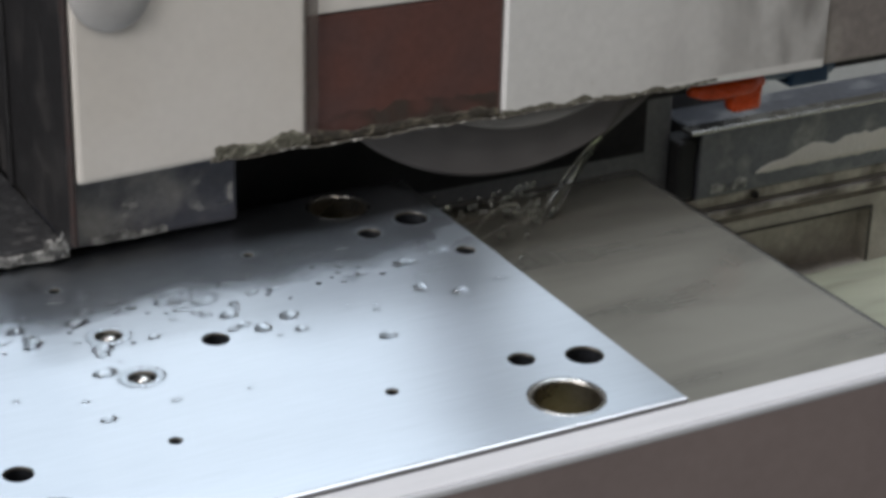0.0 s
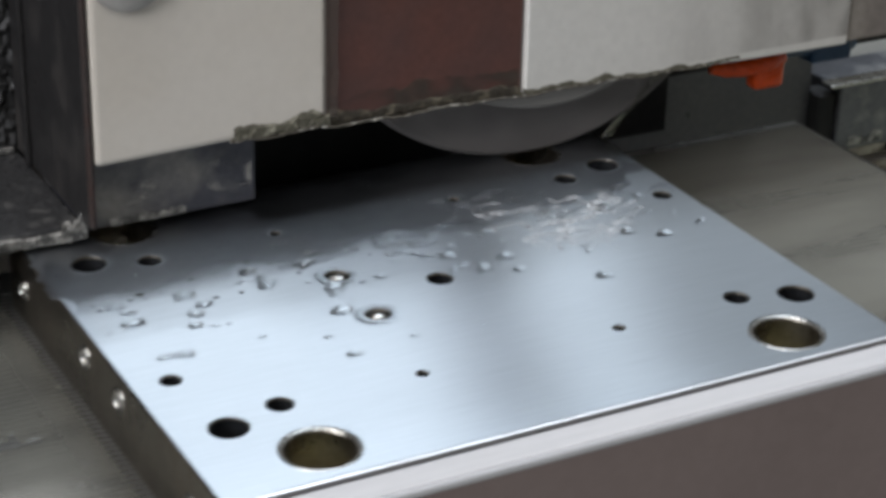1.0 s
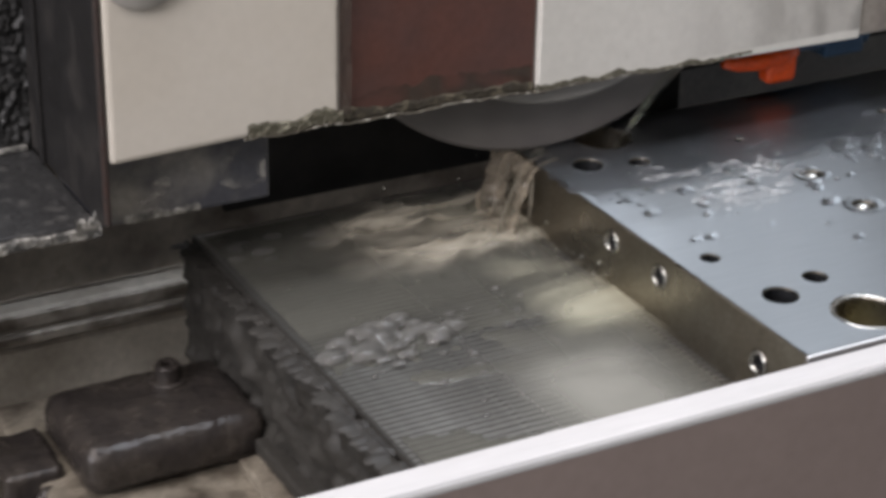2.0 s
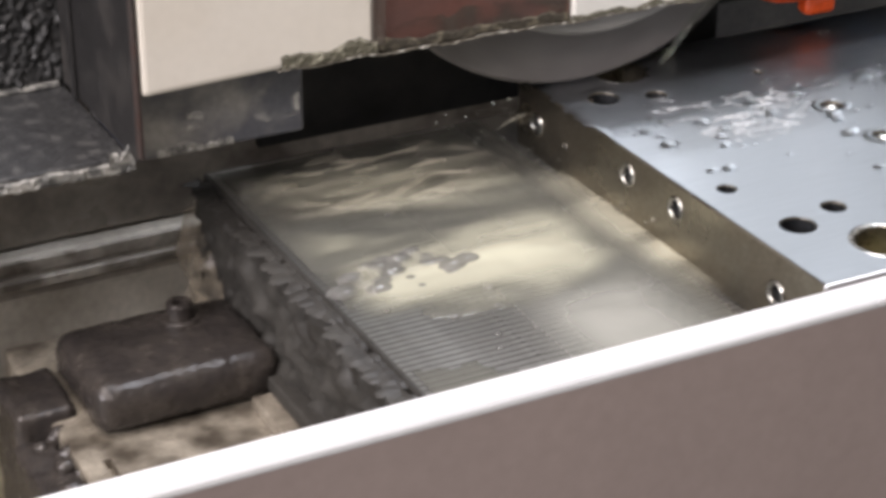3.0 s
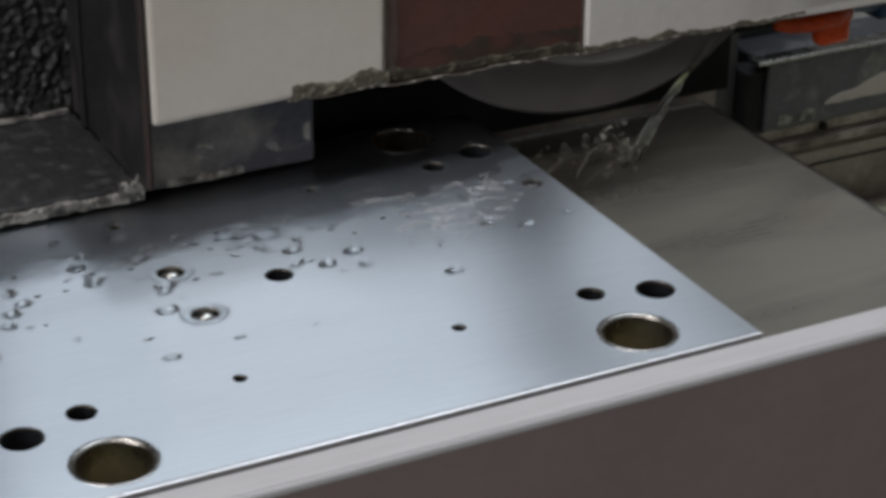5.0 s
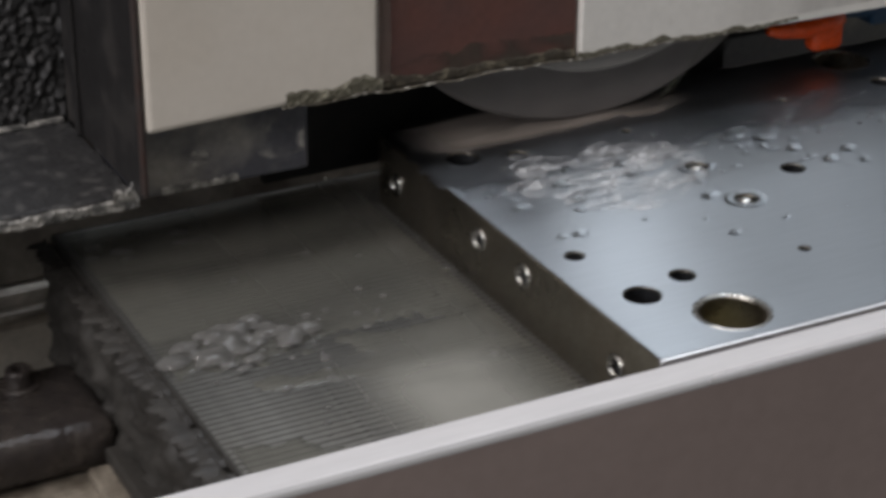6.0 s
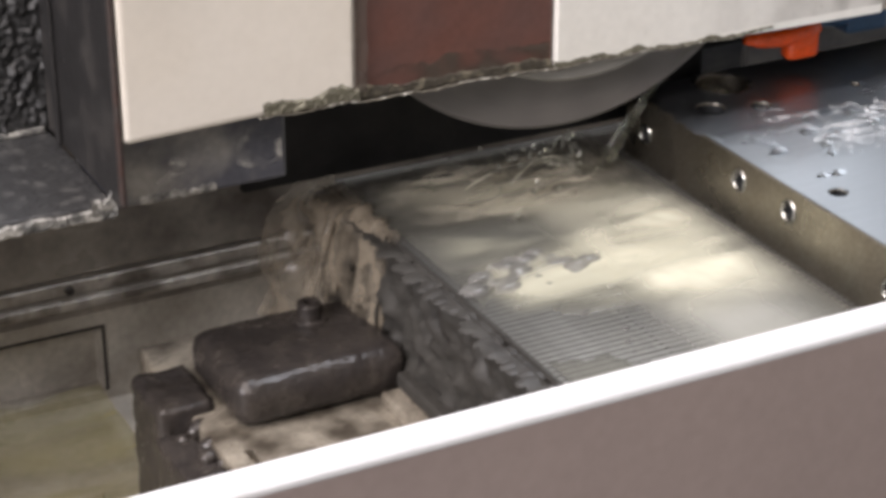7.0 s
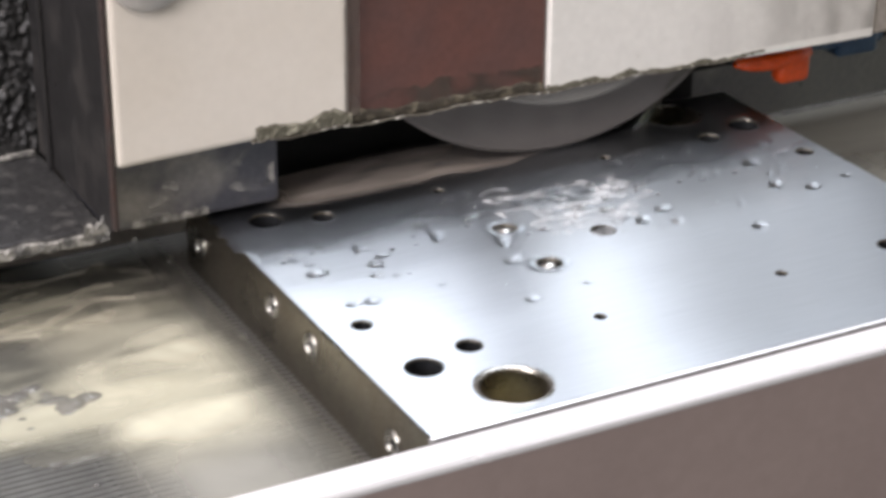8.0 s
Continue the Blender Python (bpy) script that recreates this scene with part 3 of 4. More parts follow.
def coolant_splash():
    rnd = random.Random(17)
    w = thing("coolant_splash", "ragged murky coolant splash below the nozzle", "coolant splash", (0.355, 0.330, -0.050))
    for k in range(7):
        a = rnd.gauss(3.25, 0.45)
        reach, rise = rnd.uniform(0.03, 0.13), rnd.uniform(0.002, 0.022)
        pts, rad = [], []
        ph = rnd.uniform(0, 6)
        for i in range(9):
            u = i / 8
            pts.append((reach * u * math.cos(a), reach * u * math.sin(a) * 0.6 + 0.0015 * math.sin(3 * u + ph), 0.002 + rise * 4 * u * (1 - u)))
            rad.append((0.0008 - 0.0005 * u) * (0.8 + 0.3 * math.sin(9 * u + ph)))
        part("spurt", tube(pts, rad, 6), SPRAY if k % 2 else STREAM, w, "", True)
    part("swell", puddle(-0.115, 0.045, -0.035, 0.045, -0.0035, 0.015, 60, 36, 31, 0.15, 75), SWELL, w, "turbid heaving coolant", True)
    bm = bmesh.new()
    for k in range(90):
        a, d = rnd.uniform(2.0, 4.5), abs(rnd.gauss(0, 0.06))
        r = rnd.uniform(0.0008, 0.0024)
        drop(bm, d * math.cos(a), d * math.sin(a) * 0.5, rnd.uniform(0.0, 0.04) * math.exp(-d * 12), r, r, r * 1.6, 8)
    tagged(part("spatter", bm, STREAM, w, "", True), kind="stuff")
    return w


SPLASH = coolant_splash()


# ---- the table and what rides on it ----
def gritty(bm, depth, scale):
    """Roughens a casting's skin with grime and small lumps."""
    bmesh.ops.subdivide_edges(bm, edges=[e for e in bm.edges if e.calc_length() > 0.012], cuts=14, use_grid_fill=True)
    bmesh.ops.recalc_face_normals(bm, faces=bm.faces)
    bm.normal_update()
    for v, n in [(v, v.normal.copy()) for v in bm.verts]:
        v.co += n * depth * (rock(v.co, scale, 4) + 0.4 * abs(rock(v.co, scale * 3, 9)))
    return bm


def machine_table():
    t = thing("machine_table", "stained cast iron grinder table with a coolant trough", "machine table")
    X0, X1 = -1.3, 1.9
    part("front_lip", box(X0, X1, -0.0755, -0.0550, 0.004, 0.012, 0.0015), LIP, t, "pale worn metal lip")
    part("lip_bead", extrude_x([(-0.0796, 0.0078), (-0.0800, 0.0095), (-0.0796, 0.0115), (-0.0784, 0.0126), (-0.0766, 0.0122), (-0.0758, 0.010), (-0.0758, 0.0078)], X0, X1), BEAD, t, "bright rolled edge")
    part("front_panel", box(X0, X1, -0.0795, -0.0757, -0.55, 0.0076), PANEL, t, "brown painted front panel")
    part("trough_floor", box(X0, X1, -0.0735, 0.585, -0.34, -0.305), STAIN, t)
    wall = part("back_wall", extrude_x([(0.580, -0.32), (0.580, -0.2205), (0.586, -0.2185), (0.586, -0.2125), (0.577, -0.2105), (0.577, -0.2005), (0.581, -0.1985), (0.581, -0.189), (0.585, -0.185), (0.606, -0.185), (0.606, -0.32)], X0, X1), STAIN, t, "stained rear trough wall with rails")
    c = bmesh.new()
    for x in (-0.80, -0.535, 0.955):
        box(x - 0.103, x + 0.101, 0.57, 0.602, -0.297, -0.234, 0.001, 1, c)
    for x in (-0.72, -0.461, 0.9, 1.2):
        lathe([(0.0042, 0.02), (0.0042, -0.02)], pose(x, 0.585, -0.1935, 90, 0, 0), 16, c)
    cut(wall, c)
    # Dark strips paint the cast shadows along each recess's top and right edges.
    for x in (-0.80, -0.535, 0.955):
        part("recess_shadow_strip", box(x - 0.101, x + 0.103, 0.5785, 0.5805, -0.2355, -0.2330, 0.0008), LUMP, t, "dark strip standing in for a recess edge's shadow")
        part("recess_shadow_strip", box(x + 0.100, x + 0.103, 0.5785, 0.5805, -0.296, -0.2357, 0.0008), LUMP, t, "dark strip standing in for a recess edge's shadow")
    for x in (-0.72, -0.461, 0.9, 1.2):
        part("rail_screw", lathe([(0.0040, 0.0), (0.0040, 0.005), (0.0028, 0.006), (0.002, 0.004), (0.0, 0.004)], pose(x, 0.578, -0.1925, 90, 0, 0), 16, close=False), LUMP, t)
    part("rear_rail", box(X0, X1, 0.5715, 0.5767, -0.2095, -0.2015, 0.001), RAIL, t, "bright worn rail strip")
    part("rear_rail", box(X0, X1, 0.5765, 0.5807, -0.1975, -0.1865, 0.001), RAIL, t, "bright worn rail strip")
    part("rear_shield", box(0.22, 0.803, 0.5885, 0.5985, -0.1845, 0.04, 0.002), SLATE, t, "dark slate splash shield")
    part("rear_tray", box(0.826, X1, 0.6405, 1.15, -0.21, -0.172), PALE, t)
    part("rear_wall", box(0.82, X1, 1.151, 1.17, -0.19, 0.40), PALE, t)
    # rear beam with its worn upper edge
    part("rear_beam", box(0.826, X1, 0.571, 0.640, -0.1845, -0.115, 0.0025), GREY, t, "grey worn steel beam")
    part("beam_edge", box(0.812, X1, 0.567, 0.585, -0.1145, -0.1105, 0.0015), STEELB, t, "bright beam edge")
    part("beam_end", box(0.804, 0.8255, 0.574, 0.604, -0.1845, -0.122, 0.003), INNER, t, "black rubber wiper")
    part("beam_paint", crust(0.895, 1.75, lambda x: -0.168 + 0.001 * rock((x, 0, 0), 60, 2), lambda x: min(0.022, 0.3 * (x - 0.89)) + 0.007 * rock((x, 0, 0), 28, 4, 2), 0.5706, 0.0012, 300, 5, 6), CREAM, t, "flaking pale paint")
    part("beam_paint", crust(0.842, 0.885, lambda x: -0.180, lambda x: 0.010 + 0.008 * rock((x, 0, 0), 70, 4, 2), 0.5706, 0.0012, 60, 5, 3), CHIP, t, "chipped pale paint")
    # working table under the chuck
    slab = part("table_slab", box(-0.462, 0.78, -0.045, 0.40, -0.21, -0.1605, 0.003), SLAB, t, "brown-stained iron table top")
    c = bmesh.new()
    box(-0.5, 0.8, 0.060, 0.074, -0.185, -0.14, bm=c)
    cut(slab, c)
    c = box(-0.447, -0.441, 0.09, 0.225, -0.168, -0.14)
    cut(slab, c)
    part("slab_foot", box(-0.44, 0.76, -0.03, 0.38, -0.304, -0.2105), BED, t)
    part("end_block", gritty(box(-0.490, -0.4625, 0.200, 0.284, -0.30, -0.170, 0.004, 3), 0.0020, 40), LUMP, t, "", True)
    part("end_block", gritty(box(-0.486, -0.4425, 0.285, 0.347, -0.29, -0.152, 0.006, 3), 0.0020, 40), LUMP, t, "", True)
    part("end_block", gritty(box(-0.510, -0.4845, 0.16, 0.25, -0.304, -0.19, 0.006, 3), 0.0020, 40), LUMP, t, "", True)
    part("floor_rib", box(-1.2, -0.49, 0.42, 0.435, -0.3045, -0.292, 0.003), STAIN, t)
    part("floor_plate", box(-1.2, -0.512, 0.20, 0.40, -0.3045, -0.290, 0.004), STAIN, t)
    return t


TABLE = machine_table()


def end_clamp():
    c = thing("end_clamp", "dark wet cast iron clamp bolted at the chuck end", "clamp")
    part("clamp_body", gritty(box(-0.441, -0.3085, 0.244, 0.345, -0.160, -0.123, 0.013, 4), 0.0012, 40), LUMP, c, "", True)
    part("bolt_washer", lathe([(0.0, 0.002), (0.013, 0.002), (0.014, 0.001), (0.014, -0.001), (0.0, -0.001)], Matrix.Translation((-0.355, 0.318, -0.1225)), 24, close=False), LUMP, c)
    part("bolt_head", lathe([(0.0095, 0.0), (0.0095, 0.010), (0.0085, 0.0115), (0.005, 0.0115), (0.005, 0.006), (0.0, 0.006)], Matrix.Translation((-0.355, 0.318, -0.1205)), 24, close=False), LUMP, c, "socket bolt head")
    part("clamp_strip", box(-0.3350, -0.3080, 0.070, 0.240, -0.1603, -0.150, 0.002), SLAB, c, "rusty packing strip")
    part("clamp_strip", box(-0.322, -0.3080, 0.060, 0.241, -0.1495, -0.138, 0.002), CHUCKSIDE, c)
    bm = bmesh.new()
    rnd = random.Random(3)
    for k in range(16):
        t = bmesh.new()
        bmesh.ops.create_icosphere(t, subdivisions=2, radius=rnd.uniform(0.004, 0.010))
        o = Vector((rnd.uniform(-0.475, -0.445), rnd.uniform(0.20, 0.284), -0.171))
        for v in t.verts:
            v.co = o + v.co * (1 + 0.5 * rock(v.co + o, 90, k)) * Vector((1, 1, 0.6)).length / 1.5
        me = bpy.data.meshes.new("tmp")
        t.to_mesh(me)
        t.free()
        bm.from_mesh(me)
        bpy.data.meshes.remove(me)
    tagged(part("swarf", bm, LUMP, c, "heap of wet black grinding swarf", True), kind="stuff")
    return c


CLAMP = end_clamp()


def heap(bm, lumps, z, flat, step=0.0014):
    """Merged mounds of liquid: x, y, radius and steepness of each, over one level."""
    x0, x1 = min(l[0] - l[2] * 1.6 for l in lumps), max(l[0] + l[2] * 1.6 for l in lumps)
    y0, y1 = min(l[1] - l[2] for l in lumps), max(l[1] + l[2] for l in lumps)
    nx, ny = int((x1 - x0) / step) + 2, int((y1 - y0) / step) + 2
    got = {}
    for i in range(nx):
        for j in range(ny):
            x, y = x0 + i * step, y0 + j * step
            h = 0.0
            for a, b, r, k in lumps:
                d = ((x - a) / (1.5 * r)) ** 2 + ((y - b) / r) ** 2
                if d < 1:
                    h = max(h, k * r * math.sqrt(1 - d) + 0.0)
            if h > 0:
                got[i, j] = bm.verts.new((x, y, z + min(h, flat) * (1 + 0.12 * rock((x, y, 0), 90, 2, 2))))
    for (i, j), v in list(got.items()):
        q = [got.get(k) for k in ((i + 1, j), (i + 1, j + 1), (i, j + 1))]
        if all(q):
            bm.faces.new((v, *q))


def ragged_end(x, y0, y1, z0, z1, ny, nz):
    bm = bmesh.new()
    g = []
    for j in range(ny + 1):
        g.append([])
        for k in range(nz + 1):
            y, z = y0 + (y1 - y0) * j / ny, z0 + (z1 - z0) * k / nz
            e = 0 if k == nz else 1
            g[j].append(bm.verts.new((x - (0.004 + 0.012 * e * abs(rock((0.3, y, z), 38, 2)) + 0.004 * e * rock((0.7, y, z), 110, 5)) * (1 - 0.5 * y), y, z)))
    for j in range(ny):
        for k in range(nz):
            bm.faces.new((g[j][k], g[j + 1][k], g[j + 1][k + 1], g[j][k + 1]))
    return bm


def chuck():
    c = thing("magnetic_chuck", "wet grey steel magnetic chuck with fine pole strips", "magnetic chuck")
    part("chuck_body", box(-0.303, 0.634, -0.037, 0.400, -0.160, -0.0560, 0.002), CHUCKSIDE, c)
    part("end_face", ragged_end(-0.3035, -0.036, 0.399, -0.159, -0.0565, 110, 26), CHUCKSIDE, c, "dirt-crusted end face", True)
    part("chuck_face", box(-0.302, 0.633, -0.036, 0.399, -0.0558, -0.0548), GAPS, c, "dark grooves of the working face")
    rnd = random.Random(41)
    crumbs = bmesh.new()
    heap(crumbs, [(rnd.uniform(-0.314, -0.301) - 0.004 * (1 - y / 0.4), y, rnd.uniform(0.0025, 0.0065), 0.5) for y in [0.0018 * k - 0.03 for k in range(236)]], -0.0600, 0.0040, 0.0014)
    part("end_crust", crumbs, CHUCKSIDE, c, "ragged crust of wet black dirt", True)
    strip = mesh_of(box(-0.300, 0.631, 0, 0.0046, -0.0004, 0.0003), "pole_strip", CHUCK)
    for k in range(72):
        ob = new("pole_strip", strip)
        ob.location = (0, -0.034 + 0.006 * k, -0.05462 if 0.05 < -0.034 + 0.006 * k < 0.135 else -0.05488)
        ob.parent = c
    return c


CHUCK_OB = chuck()

PX0, PX1, PY0, PY1, PZ = -0.0715, 0.386, -0.0315, 0.343, -0.0541
HOLES = [(0, 0, .0205), (.32, 0, .0205), (0, 0.317, .0205), (.32, 0.317, .0205),
         (-.0368, .043, .0118), (.3585, .042, .0118), (-.0374, .278, .0118), (.3588, .277, .0118),
         (0, .055, .0083), (.32, .054, .0083), (0, .266, .0083), (.32, .266, .0083),
         (-.0462, .1085, .0066), (.3677, .2117, .0066), (.0911, .052, .0038), (.2286, .051, .0038), (.092, .270, .0038), (.229, .268, .0038),
         (.1605, .1603, .0086), (.101, .1317, .0086), (.1015, .192, .0086)]
TAPS = ((0.189, -0.018), (0.129, -0.018), (0.015, -0.028), (0.314, -0.028))
BARE = [(-0.300 + 0.022 * k, 0.118 - 0.010 * k, 0.036) for k in range(6)] + [(-0.285 + 0.03 * k, 0.150, 0.018) for k in range(4)] + [(-0.215 + 0.013 * k, 0.172, 0.0045) for k in range(11)]
# Near-black lining: the shade inside the holes put into colour.
HOLESHADE = mat("painted_hole_shade", (0.010, 0.011, 0.013), 0.55, 0, scale=80, bump=0.2)


def steel_plate():
    p = thing("steel_plate", "bright ground steel mould plate with drilled holes on the chuck", "steel plate")
    body = part("plate_body", box(PX0, PX1, PY0, PY1, PZ, -0.0006, 0.0010, 1), MILLED, p)
    c = bmesh.new()
    for x, y, r in HOLES:
        lathe([(r, -0.08), (r, -0.0012), (r + (0.0026 if r > 0.02 else 0.0012), 0.003)], Matrix.Translation((x, y, 0)), 40, c)
    for y, z in TAPS:
        lathe([(0.0090, 0.03), (0.0090, 0.0015), (0.0098, -0.002)], pose(PX0, y, z, 0, 90, 0), 24, c)
    box(PX0 - 0.01, PX1 + 0.01, PY0 - 0.01, PY0 + 0.0012, -0.0052, -0.0040, bm=c)
    cut(body, c)
    face = part("ground_face", box(PX0 + 0.0014, PX1 - 0.0014, PY0 + 0.0014, PY1 - 0.0014, -0.00055, 0), GROUND, p, "freshly ground bright top face")
    c = bmesh.new()
    for x, y, r in HOLES:
        lathe([(r + (0.0012 if r > 0.02 else 0.0006), -0.01), (r + (0.0012 if r > 0.02 else 0.0006), 0.01)], Matrix.Translation((x, y, 0)), 40, c)
    cut(face, c)
    uv = face.data.uv_layers.new(name="across")
    for lp in face.data.loops:
        v = face.data.vertices[lp.vertex_index].co
        uv.data[lp.index].uv = (v.y, v.x)
    for y, z in TAPS:
        rim = part("thread_insert", lathe([(0.0060, 0.004), (0.0062, 0.0005), (0.0066, -0.0008), (0.0082, -0.0014), (0.0089, 0.0002), (0.0086, 0.004)], pose(PX0, y, z, 0, 90, 0), 22, close=False), STEELB, p, "bright rim of a tapped hole", True)
        part("bore", lathe([(0.0, 0.006), (0.0050, 0.006), (0.0061, 0.0028)], pose(PX0, y, z, 0, 90, 0), 20, close=False), HOLESHADE, rim, "dark tapped bore, its shade put into colour")
    for x, y, r in HOLES[:4]:
        part("bore_rim", lathe([(r + 0.0001, -0.005), (r + 0.0003, -0.0008), (r + 0.0016, 0.0005), (r + 0.0036, 0.0004), (r + 0.0038, -0.0003)], Matrix.Translation((x, y, 0)), 40, close=False), STEELB, p, "bright chamfered rim", True)
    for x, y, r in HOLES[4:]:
        part("hole_shade_liner", lathe([(r - 0.0003, -0.0018), (r - 0.0003, -0.024), (0.0, -0.024)], Matrix.Translation((x, y, 0)), 32, close=False), HOLESHADE, p, "near-black liner, the bore's shade put into colour")
    # Pale strip puts the highlight on the plate's front edge into colour.
    part("edge_highlight", box(PX0 - 0.0002, PX1, PY0 - 0.0012, PY0 + 0.0013, -0.0040, 0.0001, 0.0012, 2), BEAD, p, "ground edge, its highlight put into pale colour")
    for x, y in ((0.101, 0.1317), (0.1015, 0.192)):
        part("hole_plug", lathe([(0.0, 0.0012), (0.0020, 0.0010), (0.0040, 0.0002), (0.0056, -0.0012), (0.0064, -0.0030), (0.0064, -0.010), (0.0, -0.011)], Matrix.Translation((x, y, 0)), 28, close=False), STEELB, p, "bright domed plug in a hole", True)
    return p


PLATE = steel_plate()


def ride_liquids():
    """Coolant that lies on the plate and on the chuck."""
    rnd = random.Random(11)
    bm = bmesh.new()

    def clear(x, y, r):
        return all((x - a) ** 2 + (y - b) ** 2 > (q + r + 0.003) ** 2 for a, b, q in HOLES)
    spots = []
    for k in range(10):
        x, y, r = rnd.gauss(0.10, 0.08), rnd.gauss(0.205, 0.008), rnd.uniform(0.003, 0.0065)
        if clear(x, y, r * 1.5):
            drop(bm, x, y, 0.0, r * rnd.uniform(1.0, 1.6), r, r * rnd.uniform(0.25, 0.5))
    for k in range(14):
        x, y, r = rnd.uniform(-0.05, 0.20), rnd.gauss(0.20, 0.05), rnd.choice((0.0016, 0.0024, 0.0038))
        if 0.07 < y < 0.33 and clear(x, y, r * 1.5):
            drop(bm, x, y, 0.0, r * rnd.uniform(1.0, 1.5), r, r * 0.45)
    heap(bm, [(0.101 + 0.0112 * math.cos(a / 3), 0.1317 + 0.0108 * math.sin(a / 3), 0.0030, 0.5) for a in range(19)], 0.0, 0.002, 0.0008)
    heap(bm, [(0.1015 + 0.0112 * math.cos(a / 3), 0.192 + 0.0108 * math.sin(a / 3), 0.0030, 0.5) for a in range(3, 19)], 0.0, 0.002, 0.0008)
    heap(bm, [(0.150 + 0.012 * k, 0.222 + 0.010 * math.sin(2.1 * k), 0.0055 + 0.002 * math.sin(k * 1.3), 0.4) for k in range(5)], 0.0, 0.003, 0.0010)
    heap(bm, [(0.215 + 0.011 * k, 0.255 + 0.012 * math.cos(1.7 * k), 0.0050 + 0.0015 * math.sin(k * 2.3), 0.4) for k in range(6)], 0.0, 0.003, 0.0010)
    while len(spots) < 95:
        x = rnd.uniform(PX0 + 0.01, PX1 - 0.01)
        y = rnd.gauss(0.215, 0.04) if len(spots) < 80 else rnd.uniform(0.06, 0.3)
        r = rnd.choice((0.0014, 0.002, 0.003, 0.0042, 0.005)) * rnd.uniform(0.8, 1.2)
        if 0.09 < y < 0.32 and clear(x, y, r) and all((x - a) ** 2 + (y - b) ** 2 > (r + q) ** 2 for a, b, q in spots):
            spots.append((x, y, r))
            drop(bm, x, y, 0.0, r * rnd.uniform(1.0, 1.7), r, r * 0.62)
    for k in range(110):
        x, y, r = rnd.uniform(PX0 + 0.01, 0.30), rnd.gauss(0.245, 0.028), rnd.uniform(0.0007, 0.0017)
        if y < 0.33 and clear(x, y, r):
            drop(bm, x, y, 0.0005, r * rnd.uniform(1, 1.8), r, r * 0.8, 7)
    beads = tagged(part("coolant_beads", bm, DROP, None, "", True), "clear coolant beads scattered on the ground steel", "water drops", kind="stuff")
    fills = []
    for x, y, r in HOLES[:4]:
        bm = bmesh.new()
        drop(bm, x, y, -0.0290, r + 0.0002, r + 0.0002, 0.0012, 28)
        fills.append(tagged(part("coolant_fill", bm, OLIVE, None, "", True), "olive coolant standing in a wide bored hole", "coolant"))
    film = tagged(part("coolant_film", puddle(PX0 - 0.004, PX1 - 0.002, 0.208, PY1 - 0.001, 0.0002, 0.0005, 190, 60, 3, 0.10, 40, HOLES), WETFILM, None, "", True), "thin wet coolant film along the plate's rear", "coolant film", kind="stuff")
    haze = tagged(part("coolant_haze", puddle(-0.302, -0.074, -0.034, 0.40, -0.0539, 0.0010, 90, 150, 8, -0.9, 70, BARE, 0.012), HAZE, None, "", True), "cloudy coolant lying on the wet chuck", "coolant", kind="stuff")
    pale = tagged(part("settled_coolant", puddle(-0.225, -0.0735, -0.036, 0.172, -0.0527, 0.0012, 60, 80, 33, -0.6, 60), SETTLEDSHEEN, None, "", True), "settled coolant beside the plate, its reflection painted pale grey", "coolant", kind="stuff")
    haze2 = tagged(part("coolant_haze", puddle(0.39, 0.634, -0.036, 0.40, -0.0539, 0.0010, 60, 80, 15, -0.9, 70), MURK, None, "", True), "cloudy coolant lying on the wet chuck", "coolant", kind="stuff")
    bm = bmesh.new()
    lumps = [(max(-0.292, rnd.gauss(-0.252, 0.024)), rnd.gauss(0.187, 0.014), rnd.uniform(0.0035, 0.0085), rnd.uniform(0.8, 1.2)) for k in range(44)]
    lumps += [(rnd.uniform(-0.29, -0.20), rnd.uniform(0.335, 0.37), rnd.uniform(0.004, 0.007), 0.5) for k in range(10)]
    heap(bm, lumps, -0.0546, 0.011)
    for k in range(46):
        x, y, r = rnd.uniform(-0.28, -0.09), rnd.uniform(0.05, 0.30), rnd.uniform(0.001, 0.0036)
        drop(bm, x, y, -0.0544, r * 1.2, r, r * 0.9, 8)
    foam = tagged(part("coolant_foam", bm, FOAM, None, "", True), "cluster of clear coolant bubbles on the chuck", "foam", kind="stuff")
    pool = tagged(part("green_coolant_pool", puddle(-1.28, -0.4405, 0.16, 0.5795, -0.3045, 0.0175, 80, 50, 5, -1.2, 25), POOL, None, "", True), "murky green coolant standing in the trough", "coolant", kind="stuff")
    pool2 = tagged(part("green_coolant_pool", puddle(0.765, 1.88, 0.02, 0.5795, -0.3045, 0.009, 90, 50, 9, -1.2, 25), PALEPOOL, None, "", True), "pale green coolant standing in the trough", "coolant", kind="stuff")
    spill = thing("coolant_spill", "dark coolant spilling over the chuck end", "coolant")
    for k in range(6):
        y0 = 0.400 - 0.022 * k - rnd.uniform(0, 0.008)
        pts, rad = [], []
        reach = rnd.uniform(0.012, 0.045) if k < 5 else rnd.uniform(0.006, 0.012)
        for i in range(12):
            u = i / 11
            pts.append((-0.298 - reach * math.sqrt(u) - 0.004 * u, y0 + 0.004 * math.sin(4 * u + k), -0.0530 - 0.105 * u * u))
            rad.append(0.0045 * (1 - 0.6 * u) * rnd.uniform(0.7, 1.3))
        part("rivulet", tube(pts, rad, 8), CURTAIN, spill, "", True)
    bm = bmesh.new()
    g = []
    for i in range(31):
        g.append([])
        for j in range(17):
            u, v = i / 30, j / 16
            y = 0.408 - 0.12 * u
            out = (0.062 - 0.045 * u) * math.sqrt(v) * (1 + 0.35 * rock((0, u * 0.3, v * 0.1), 30, 2))
            g[i].append(bm.verts.new((-0.300 - out, y + 0.006 * rock((v, u, 0), 8, 5), -0.0520 - 0.108 * v * v)))
